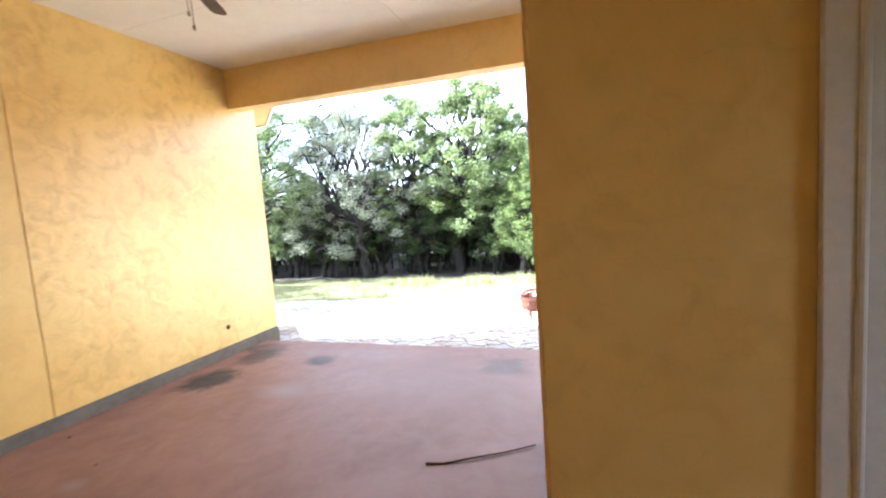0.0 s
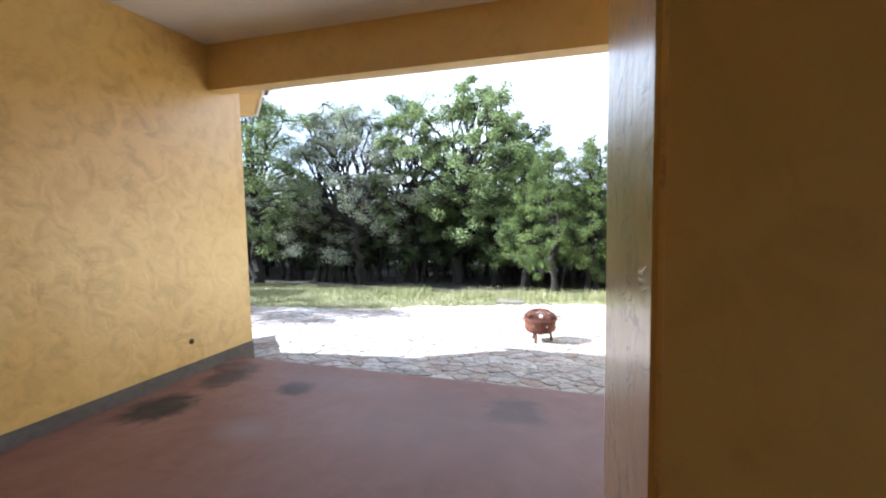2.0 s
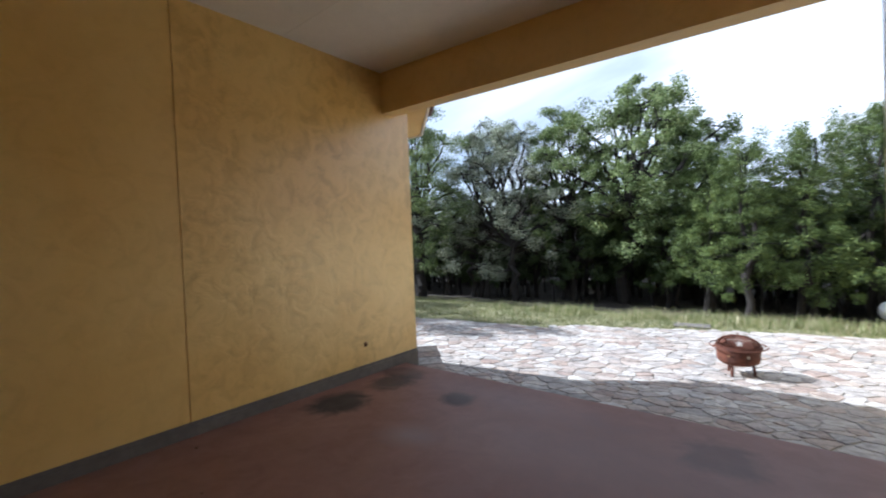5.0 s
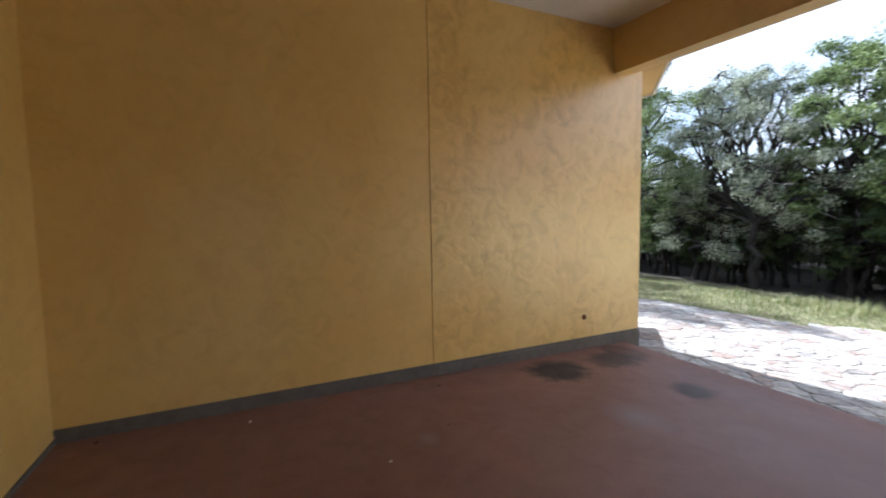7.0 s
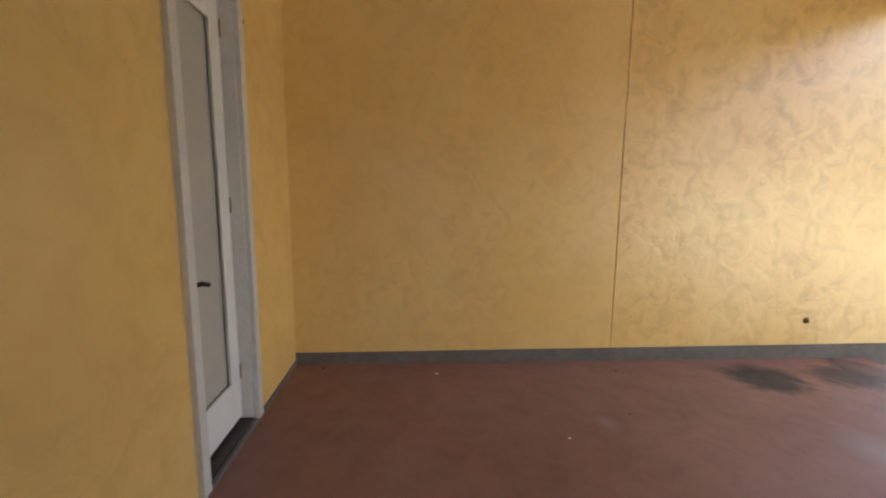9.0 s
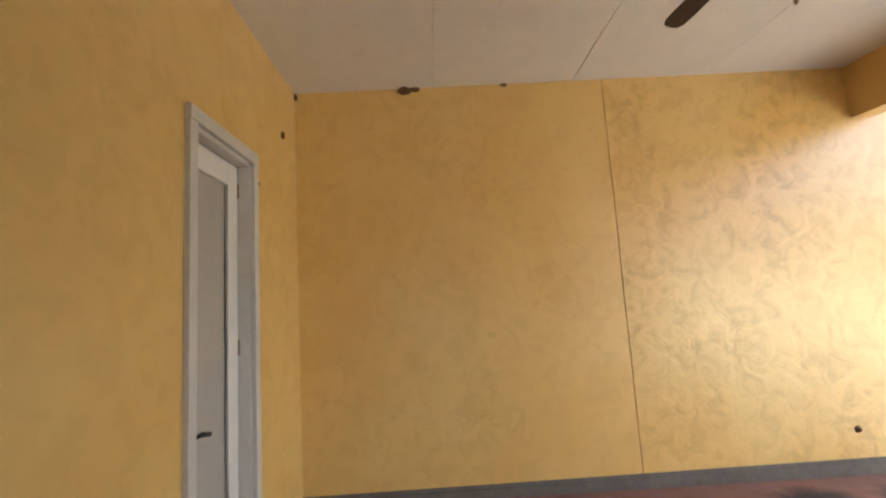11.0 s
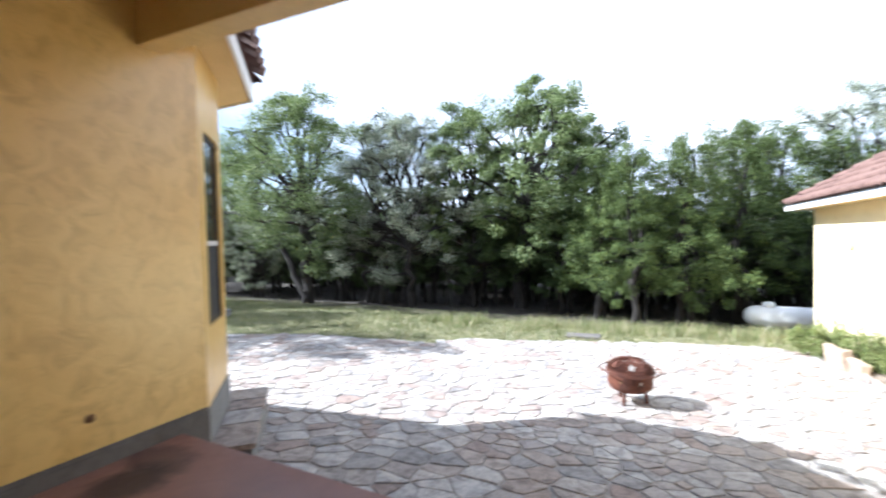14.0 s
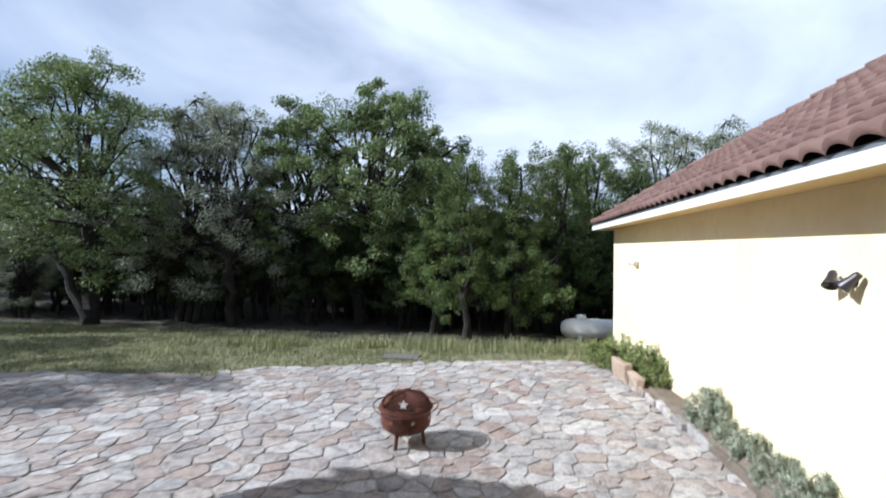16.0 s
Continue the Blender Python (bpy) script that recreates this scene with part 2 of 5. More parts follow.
def piece_material(name, stops, rough=0.85, speck=0.25, relief=0.5, per="Random", scale=9.0, source="object"):
    """Stones or tiles: colour by piece, blotches and grain inside each."""
    m, nt, ln, b = material(name, stops[0][1], rough)
    if source == "object":
        rnd = nt.new("ShaderNodeObjectInfo").outputs["Random"]
    else:
        rnd = nt.new("ShaderNodeNewGeometry").outputs["Random Per Island"]
    v = nt.new("ShaderNodeNewGeometry").outputs["Position"]
    base = ramp(nt, ln, rnd, *stops)
    n1 = noise_tex(nt, ln, v, scale, 6, 0.65, 0.5)
    n2 = noise_tex(nt, ln, v, scale * 7, 4, 0.6)
    n0 = noise_tex(nt, ln, v, scale * 0.16, 4, 0.6, 0.4)
    base = mix(nt, ln, speck, base, ramp(nt, ln, n0, (0.32, (0.62, 0.60, 0.60)), (0.6, (1.0, 1.0, 1.0))), "MULTIPLY")
    col = mix(nt, ln, speck * 2, base, ramp(nt, ln, n1, (0.32, (0.42, 0.40, 0.40)), (0.54, (0.97, 0.97, 0.97)), (0.75, (1.1, 1.06, 1.0))), "MULTIPLY")
    col = mix(nt, ln, min(1.0, speck * 1.7), col, ramp(nt, ln, n2, (0.35, (0.5, 0.5, 0.5)), (0.6, (1, 1, 1))), "MULTIPLY")
    ln.new(col, b.inputs["Base Color"])
    bump(nt, ln, b, maths(nt, ln, "ADD", n1, maths(nt, ln, "MULTIPLY", n2, 0.4)), relief, 0.012)
    return m


FLAG_STOPS = ((0.0, (0.37, 0.275, 0.23)), (0.16, (0.46, 0.42, 0.385)), (0.32, (0.60, 0.56, 0.515)), (0.46, (0.37, 0.345, 0.325)), (0.6, (0.50, 0.445, 0.395)), (0.74, (0.42, 0.335, 0.28)), (0.86, (0.63, 0.595, 0.55)), (1.0, (0.44, 0.415, 0.39)))
FLAG = piece_material("limestone_flag", FLAG_STOPS, speck=0.46, relief=0.8, scale=8.0)
FLAG_FAR = piece_material("limestone_flag_far", FLAG_STOPS, speck=0.46, relief=0.8, scale=8.0, source="island")
TILE_STOPS = ((0.0, (0.120, 0.066, 0.052)), (0.5, (0.155, 0.087, 0.068)), (1.0, (0.19, 0.112, 0.090)))
TILE = piece_material("clay_roof_tile", TILE_STOPS, 0.8, 0.14, 0.2)
TILE_FAR = piece_material("clay_roof_tile_far", TILE_STOPS, 0.8, 0.14, 0.2, source="island")
MORTAR = plain("grey_joint_mortar", (0.27, 0.242, 0.215), 0.95, grain=0.25, scale=30, relief=0.5)


def rust():
    m, nt, ln, b = material("rusted_steel", (0.2, 0.08, 0.04), 0.8, 0.25)
    v = coords(nt, ln)
    n1, n2 = noise_tex(nt, ln, v, 7, 6, 0.7, 0.6), noise_tex(nt, ln, v, 70, 4, 0.6)
    col = ramp(nt, ln, n1, (0.3, (0.045, 0.019, 0.013)), (0.5, (0.112, 0.038, 0.021)), (0.72, (0.185, 0.066, 0.033)))
    col = mix(nt, ln, 0.4, col, ramp(nt, ln, n2, (0.3, (0.5, 0.45, 0.45)), (0.65, (1.1, 1, 1))), "MULTIPLY")
    ln.new(col, b.inputs["Base Color"])
    bump(nt, ln, b, n2, 0.35, 0.004)
    return m


RUST = rust()


def ground_mat():
    """Dry turf at the paving's rim that turns to leaf litter under the trees, darkened for their shade."""
    m, nt, ln, b = material("turf_and_shaded_litter", (0.1, 0.1, 0.05), 0.95)
    v = nt.new("ShaderNodeNewGeometry").outputs["Position"]
    n1, n2, n3 = noise_tex(nt, ln, v, 0.5, 5, 0.6), noise_tex(nt, ln, v, 4, 5, 0.65), noise_tex(nt, ln, v, 30, 4, 0.7)
    grass = ramp(nt, ln, n2, (0.3, (0.09, 0.10, 0.042)), (0.5, (0.18, 0.175, 0.085)), (0.7, (0.34, 0.30, 0.19)))
    # litter tones are lowered to paint in the shade of the wood
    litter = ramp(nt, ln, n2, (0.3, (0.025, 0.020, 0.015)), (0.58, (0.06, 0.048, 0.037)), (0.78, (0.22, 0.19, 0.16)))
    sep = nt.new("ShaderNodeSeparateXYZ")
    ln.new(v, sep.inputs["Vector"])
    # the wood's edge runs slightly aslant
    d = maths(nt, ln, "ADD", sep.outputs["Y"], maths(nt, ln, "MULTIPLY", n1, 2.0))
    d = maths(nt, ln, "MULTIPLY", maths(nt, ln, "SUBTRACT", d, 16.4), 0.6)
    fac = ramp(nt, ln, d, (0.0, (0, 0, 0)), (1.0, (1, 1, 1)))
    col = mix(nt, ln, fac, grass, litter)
    col = mix(nt, ln, 0.6, col, ramp(nt, ln, n3, (0.3, (0.5, 0.5, 0.5)), (0.7, (1.2, 1.2, 1.2))), "MULTIPLY")
    ln.new(col, b.inputs["Base Color"])
    bump(nt, ln, b, maths(nt, ln, "ADD", n2, n3), 0.7, 0.05)
    return m


GROUND = ground_mat()


def leaf_mat(name, stops, rough=0.45, through_light=0.25):
    m = bpy.data.materials.new(name)
    m.use_nodes = True
    nt, ln = m.node_tree.nodes, m.node_tree.links
    b, out = nt["Principled BSDF"], nt["Material Output"]
    isl = nt.new("ShaderNodeNewGeometry")
    v = isl.outputs["Position"]
    col = ramp(nt, ln, isl.outputs["Random Per Island"], *stops)
    col = mix(nt, ln, 0.6, col, ramp(nt, ln, noise_tex(nt, ln, v, 0.9, 3), (0.3, (0.6, 0.62, 0.6)), (0.7, (1.2, 1.15, 1.0))), "MULTIPLY")
    ln.new(col, b.inputs["Base Color"])
    b.inputs["Roughness"].default_value, b.inputs["Specular IOR Level"].default_value = rough, 0.35
    tr = nt.new("ShaderNodeBsdfTranslucent")
    ln.new(mix(nt, ln, 0.5, col, (0.16, 0.21, 0.05), "MIX"), tr.inputs["Color"])
    mx = nt.new("ShaderNodeMixShader")
    mx.inputs["Fac"].default_value = through_light
    ln.new(b.outputs["BSDF"], mx.inputs[1])
    ln.new(tr.outputs["BSDF"], mx.inputs[2])
    ln.new(mx.outputs["Shader"], out.inputs["Surface"])
    return m


OAK_LEAF = leaf_mat("oak_leaf", ((0.0, (0.075, 0.12, 0.042)), (0.5, (0.165, 0.225, 0.085)), (1.0, (0.31, 0.37, 0.18))), 0.62, 0.25)
GREY_LEAF = leaf_mat("live_oak_leaf", ((0.0, (0.12, 0.15, 0.10)), (0.5, (0.27, 0.305, 0.225)), (1.0, (0.56, 0.575, 0.48))), 0.58, 0.18)
JUNIPER = leaf_mat("juniper_needles", ((0.0, (0.04, 0.068, 0.02)), (0.5, (0.09, 0.135, 0.04)), (1.0, (0.19, 0.24, 0.075))), 0.7, 0.2)
# darker leaf colour that carries the shade inside the wood
SHADE_LEAF = leaf_mat("shade_dark_leaf", ((0.0, (0.026, 0.046, 0.016)), (0.5, (0.046, 0.072, 0.023)), (1.0, (0.078, 0.104, 0.039))), 0.5, 0.2)
HERB = leaf_mat("rosemary_leaf", ((0.0, (0.10, 0.15, 0.05)), (0.5, (0.21, 0.26, 0.09)), (1.0, (0.36, 0.38, 0.17))), 0.7, 0.2)
LAVENDER = leaf_mat("lavender_leaf", ((0.0, (0.20, 0.245, 0.165)), (0.5, (0.34, 0.375, 0.295)), (1.0, (0.50, 0.50, 0.42))), 0.8, 0.1)
GRASS = leaf_mat("grass_blade", ((0.0, (0.085, 0.125, 0.035)), (0.4, (0.17, 0.21, 0.075)), (0.7, (0.38, 0.345, 0.205)), (1.0, (0.52, 0.475, 0.33))), 0.7, 0.2)
# bark set near black, so trunks carry the wood's shade in their colour
BARK = plain("shade_dark_bark", (0.024, 0.020, 0.017), 0.95, grain=0.4, scale=18, relief=1.0)
DEAD = plain("dead_grey_wood", (0.26, 0.245, 0.23), 0.95, grain=0.25, scale=20, relief=0.6)


# ---- mesh helpers ----
def box_bm(x0, y0, z0, x1, y1, z1, bevel=0.0):
    bm = bmesh.new()
    vs = [bm.verts.new((x, y, z)) for z in (z0, z1) for y in (y0, y1) for x in (x0, x1)]
    for f in ((0, 2, 3, 1), (4, 5, 7, 6), (0, 1, 5, 4), (2, 6, 7, 3), (1, 3, 7, 5), (0, 4, 6, 2)):
        bm.faces.new([vs[i] for i in f])
    if bevel:
        bmesh.ops.bevel(bm, geom=bm.edges[:], offset=bevel, segments=2, profile=0.5, affect="EDGES")
    return bm


def prism_bm(points, z0, z1):
    """An upright prism on a plan outline; z0 and z1 may be functions of x, y."""
    bm = bmesh.new()
    lo = z0 if callable(z0) else (lambda x, y: z0)
    hi = z1 if callable(z1) else (lambda x, y: z1)
    a = [bm.verts.new((x, y, lo(x, y))) for x, y in points]
    b = [bm.verts.new((x, y, hi(x, y))) for x, y in points]
    bm.faces.new(a[::-1]), bm.faces.new(b)
    for i in range(len(points)):
        j = (i + 1) % len(points)
        bm.faces.new((a[i], a[j], b[j], b[i]))
    bmesh.ops.recalc_face_normals(bm, faces=bm.faces[:])
    return bm


def lathe_bm(profile, n=32, close=False):
    """A turned shape about z from (radius, height) pairs."""
    bm = bmesh.new()
    rings = [[bm.verts.new((r * math.cos(2 * math.pi * k / n), r * math.sin(2 * math.pi * k / n), z)) for k in range(n)] for r, z in profile]
    for a, b in zip(rings, rings[1:]):
        for k in range(n):
            bm.faces.new((a[k], a[(k + 1) % n], b[(k + 1) % n], b[k]))
    if close:
        bm.faces.new(rings[0][::-1]), bm.faces.new(rings[-1])
    bmesh.ops.recalc_face_normals(bm, faces=bm.faces[:])
    return bm


def tube_bm(points, radius, n=6, bm=None, taper=1.0):
    """A round bar along points; radius tapers to radius * taper."""
    bm = bm or bmesh.new()
    pts = [Vector(p) for p in points]
    rings = []
    for i, p in enumerate(pts):
        d = (pts[min(i + 1, len(pts) - 1)] - pts[max(i - 1, 0)]).normalized()
        u = d.cross(Vector((0, 0, 1)) if abs(d.z) < 0.9 else Vector((1, 0, 0))).normalized()
        w = d.cross(u)
        r = radius * (1 + (taper - 1) * i / max(1, len(pts) - 1))
        rings.append([bm.verts.new(p + r * (u * math.cos(2 * math.pi * k / n) + w * math.sin(2 * math.pi * k / n))) for k in range(n)])
    for a, b in zip(rings, rings[1:]):
        for k in range(n):
            bm.faces.new((a[k], a[(k + 1) % n], b[(k + 1) % n], b[k]))
    bm.faces.new(rings[0][::-1]), bm.faces.new(rings[-1])
    return bm


def finish(name, bm, mat, smooth=False):
    me = bpy.data.meshes.new(name)
    bm.to_mesh(me)
    bm.free()
    me.materials.append(mat)
    if smooth:
        me.shade_smooth()
    return new(name, me)


def part(name, bm, mat, parent, label="", smooth=False):
    ob = finish(name, bm, mat, smooth)
    ob.parent = parent
    return tagged(ob, label) if label else ob


def structure(name, bm, mat, label, category):
    return tagged(finish(name, bm, mat), label, category, kind="structure")


def empty(name, label, category, x=0, y=0, z=0, group="", kind="", rz=0):
    ob = new(name)
    ob.empty_display_size = 0.1
    ob.matrix_basis = pose(x, y, z, 0, 0, rz)
    return tagged(ob, label, category, group, kind)


def raw_mesh(name, verts, faces, mat):
    """A mesh from numpy arrays of corners and of equal-sided faces."""
    me = bpy.data.meshes.new(name)
    n, k = faces.shape
    me.vertices.add(len(verts)), me.loops.add(n * k), me.polygons.add(n)
    me.vertices.foreach_set("co", np.ascontiguousarray(verts, dtype=np.float32).ravel())
    me.loops.foreach_set("vertex_index", np.ascontiguousarray(faces, dtype=np.int32).ravel())
    me.polygons.foreach_set("loop_start", np.arange(0, n * k, k, dtype=np.int32))
    me.update(calc_edges=True)
    me.validate()
    me.materials.append(mat)
    return me


def gz(x, y):
    """Height of the yard: it falls from the porch, runs nearly level, and falls again to the wood."""
    z = -0.80 - 0.006 * (min(max(x, -5), 9) - 2)
    z += 0.115 * (8.2 - max(y, 4.6)) if y < 8.2 else -0.035 * (min(y, 13.5) - 8.2)
    return z - 0.10 * (min(max(y, 13.5), 19.5) - 13.5)


def fz(y):
    """Height of the porch floor, which falls to its edge."""
    return -0.008 * y


# ---- the large structure ----
CEILING_Z, EDGE_Y, BEAM_Y, SLAB_Y = 3.388, 5.285, 4.853, 5.06

structure("floor", prism_bm([(-0.2, -0.3), (6.2, -0.3), (6.2, SLAB_Y), (-0.2, SLAB_Y)], -1.4, lambda x, y: fz(y)), FLOOR,
          "red-brown painted concrete porch floor with soot stains", "floor")

# yard: one sheet to the horizon, finer near the house
xs = [-400, -200, -100, -60, -40, -30] + [-24 + 1.0 * i for i in range(49)] + [30, 40, 60, 100, 200, 400]
ys = [-400, -200, -100, -50, -20, -8] + [-2 + 1.0 * i for i in range(40)] + [46, 60, 90, 140, 220, 400]
gv = np.array([(x, y, gz(x, y) - 0.03 + (0.05 * noise.noise((x * 0.6, y * 0.6, 0)) if y > 13 else 0)) for y in ys for x in xs])
gf = np.array([(j * len(xs) + i, j * len(xs) + i + 1, (j + 1) * len(xs) + i + 1, (j + 1) * len(xs) + i) for j in range(len(ys) - 1) for i in range(len(xs) - 1)])
tagged(new("ground", raw_mesh("ground", gv, gf, GROUND)), "sloping yard of dry grass and leaf litter, shade painted in under trees", "ground", kind="structure")

# west wall, with a vertical control joint
structure("wall_west_1", box_bm(-0.22, -0.25, 0.085, 0.0, 2.674, 3.6), STUCCO, "yellow hand-trowelled stucco porch wall", "wall")
structure("wall_west_2", prism_bm([(-0.22, 2.684), (0.0, 2.684), (0.0, EDGE_Y), (-0.22, EDGE_Y)], lambda x, y: 0.085 - 0.01 * (y - 2.6), 3.6), STUCCO_MARKED, "yellow hand-trowelled stucco porch wall", "wall")
structure("wall_joint", box_bm(-0.2, 2.6742, 0.085, -0.009, 2.6838, 3.6), STUCCO, "dark vertical control joint in the stucco", "joint")
structure("baseboard_1", box_bm(-0.2, 0.012, -0.6, 0.014, EDGE_Y + 0.006, 0.084 - 0.026), FOOTING, "bare grey concrete footing below the stucco", "footing")
structure("baseboard_2", box_bm(0.014, -0.2, -0.3, 6.2, 0.014, 0.03), FOOTING, "bare grey concrete footing below the stucco", "footing")
structure("baseboard_3", box_bm(-0.19, 0.0, 0.05, 0.004, EDGE_Y - 0.004, 0.09), FOOTING, "bare grey concrete footing below the stucco", "footing")

# south wall with the opening of the narrow door
DX0, DX1, DTOP = 0.905, 1.54, 2.47
structure("wall_south_1", box_bm(0.0, -0.25, 0.03, DX0 - 0.02, 0.0, 3.6), STUCCO, "yellow hand-trowelled stucco wall beside the door", "wall")
structure("wall_south_2", box_bm(DX1 + 0.02, -0.25, 0.03, 6.2, 0.0, 3.6), STUCCO, "yellow hand-trowelled stucco wall beside the door", "wall")
structure("wall_south_3", box_bm(DX0 - 0.02, -0.25, DTOP + 0.02, DX1 + 0.02, 0.0, 3.6), STUCCO, "yellow hand-trowelled stucco over the door", "wall")
structure("wall_south_4", box_bm(-0.2, -0.6, -0.2, 6.2, -0.255, 3.6), DARK, "dark closed room behind the door", "wall")

# the block of wall at the porch's east side, with a second door
PX, PY0, PY1 = 3.905, 2.045, 3.6
block = box_bm(PX, PY0, -0.3, 4.68, PY1, 3.6)
bmesh.ops.bevel(block, geom=[e for e in block.edges if abs(e.verts[0].co.x - PX) < 1e-4 and abs(e.verts[1].co.x - PX) < 1e-4 and abs(e.verts[0].co.z - e.verts[1].co.z) > 1], offset=0.018, segments=3, affect="EDGES")
wall_end = structure("wall_east_1", block, STUCCO, "thick yellow stucco wall end with rounded corners and torn trowel flakes", "wall")
wall_end.data.materials.append(STUCCO_TORN)
for face in wall_end.data.polygons:
    face.material_index = 1 if face.normal.x < -0.5 else 0
structure("wall_east_2", box_bm(4.68, PY0 + 0.10, -0.3, 6.2, PY1, 3.6), STUCCO, "yellow stucco wall behind the second door", "wall")
structure("wall_east_3", box_bm(5.66, PY0, -0.3, 6.2, PY0 + 0.099, 3.6), STUCCO, "yellow stucco wall beside the second door", "wall")
structure("wall_east_4", box_bm(4.68, PY0, 2.60, 5.66, PY0 + 0.099, 3.6), STUCCO, "yellow stucco wall over the second door", "wall")
# unseen end wall; its opening is added to let light into the porch
structure("wall_east_5", box_bm(6.2, -0.25, -1.4, 6.45, 0.75, 3.6), STUCCO, "unseen yellow stucco end wall, added to hold back side light", "wall")
structure("wall_east_6", box_bm(6.2, 1.45, -1.4, 6.45, PY1, 3.6), STUCCO, "unseen yellow stucco end wall, added to hold back side light", "wall")
structure("wall_east_7", box_bm(6.2, 0.751, 2.1, 6.45, 1.449, 3.6), STUCCO, "unseen yellow stucco end wall over the added light opening", "wall")

# beam over the open side
structure("beam", prism_bm([(0.0, BEAM_Y), (6.2, BEAM_Y + 0.36), (6.2, 5.41), (0.0, 5.04)], 2.918, 3.6), STUCCO, "yellow stucco beam over the porch's open side", "beam")


def ceiling():
    bm = bmesh.new()
    x0, x1, y0, y1, g = 0.0, 6.2, 0.0, 5.23, 0.0022
    cuts_y = [y0, 1.20, 2.42, 3.62, y1]
    for j, (a, b) in enumerate(zip(cuts_y, cuts_y[1:])):
        cuts_x = [x0, 2.44 if j % 2 else 1.22, 4.88 if j % 2 else 3.66, x1]
        for c, d in zip(cuts_x, cuts_x[1:]):
            t = box_bm(c + (g if c > x0 else 0), a + (g if a > y0 else 0), CEILING_Z, d - (g if d < x1 else 0), b - (g if b < y1 else 0), CEILING_Z + 0.02)
            me = bpy.data.meshes.new("t")
            t.to_mesh(me), t.free()
            bm.from_mesh(me)
            bpy.data.meshes.remove(me)
    t = box_bm(x0, y0, CEILING_Z + 0.021, x1, y1, CEILING_Z + 0.06)
    me = bpy.data.meshes.new("t")
    t.to_mesh(me), t.free()
    bm.from_mesh(me)
    bpy.data.meshes.remove(me)
    return bm


structure("ceiling", ceiling(), CEIL, "off-white painted board ceiling with fine joints", "ceiling")

# paving bed under the flagstones
PAVE = [(-6.6, 3.5), (6.6, 3.5), (6.55, 9.0), (6.42, 10.4), (6.25, 12.2), (6.35, 13.9), (5.4, 14.35), (3.5, 13.6), (1.85, 12.9), (0.4, 12.3), (-0.7, 11.9), (-1.0, 11.3), (-1.6, 11.2), (-3.1, 11.0), (-4.4, 10.7), (-6.6, 9.6)]


def pave_bed():
    bm = bmesh.new()
    step = 0.25
    seen = {}
    def vert(i, j):
        if (i, j) not in seen:
            x, y = i * step, j * step
            seen[(i, j)] = bm.verts.new((x, y, gz(x, y) + 0.001))
        return seen[(i, j)]
    for i in range(-26, 27):
        for j in range(14, 58):
            if in_poly((i + 0.5) * step, (j + 0.5) * step, PAVE):
                bm.faces.new((vert(i, j), vert(i + 1, j), vert(i + 1, j + 1), vert(i, j + 1)))
    return bm


def in_poly(x, y, poly):
    inside = False
    for (x0, y0), (x1, y1) in zip(poly, poly[1:] + poly[:1]):
        if (y0 > y) != (y1 > y) and x < (x1 - x0) * (y - y0) / (y1 - y0) + x0:
            inside = not inside
    return inside


pavement = structure("pavement", pave_bed(), MORTAR, "sunlit flagstone terrace with grey joints", "pavement")

# bay of the west wing: slanted wall with a window, front wall, far slanted wall
C0, C1, C2, C3 = (0.0, EDGE_Y + 0.001), (-0.69, 5.976), (-2.5, 5.976), (-3.15, 5.25)


def wall_between(a, b, z0, z1, thick=0.2, bm=None):
    """An upright slab from a to b in plan, its outer face on the line, thickness inward (to the right of a to b, reversed)."""
    d = Vector((b[0] - a[0], b[1] - a[1])).normalized()
    n = Vector((-d.y, d.x))
    pts = [a, b, (b[0] + n.x * thick, b[1] + n.y * thick), (a[0] + n.x * thick, a[1] + n.y * thick)]
    return prism_bm(pts, z0, z1)


def along(s, out=0.0):
    """A plan point s metres along the slanted bay wall, out metres before it."""
    r = math.sqrt(0.5)
    return (C0[0] - s * r + out * r, C0[1] + s * r + out * r)


W0, W1, WZ0, WZ1 = 0.21, 0.84, 0.72, 2.45
structure("wall_bay_1", wall_between(C0, along(W0), 0.07, 3.5), STUCCO, "yellow stucco bay wall beside the window", "wall")
structure("wall_bay_2", wall_between(along(W1), C1, 0.07, 3.5), STUCCO, "yellow stucco bay wall beside the window", "wall")
structure("wall_bay_3", wall_between(along(W0), along(W1), 0.07, WZ0), STUCCO, "yellow stucco bay wall below the window", "wall")
structure("wall_bay_4", wall_between(along(W0), along(W1), WZ1, 3.5), STUCCO, "yellow stucco bay wall over the window", "wall")
structure("wall_bay_5", wall_between(C1, C2, -1.6, 3.5), STUCCO, "yellow stucco front wall of the bay", "wall")
structure("wall_bay_6", wall_between(C2, C3, -1.6, 3.5), STUCCO, "yellow stucco slanted wall of the bay", "wall")
structure("wall_bay_7", wall_between(C3, (-9.0, 4.05), -1.8, 3.3), STUCCO, "yellow stucco wall of the west wing", "wall")
structure("wall_bay_8", wall_between((-9.0, 4.05), (-9.0, -6.0), -1.8, 3.6), STUCCO, "yellow stucco wall of the west wing", "wall")
structure("baseboard_4", wall_between(along(-0.01, 0.012), along(0.985, 0.012), -1.4, 0.068), CONCRETE, "bare grey concrete footing below the bay", "footing")

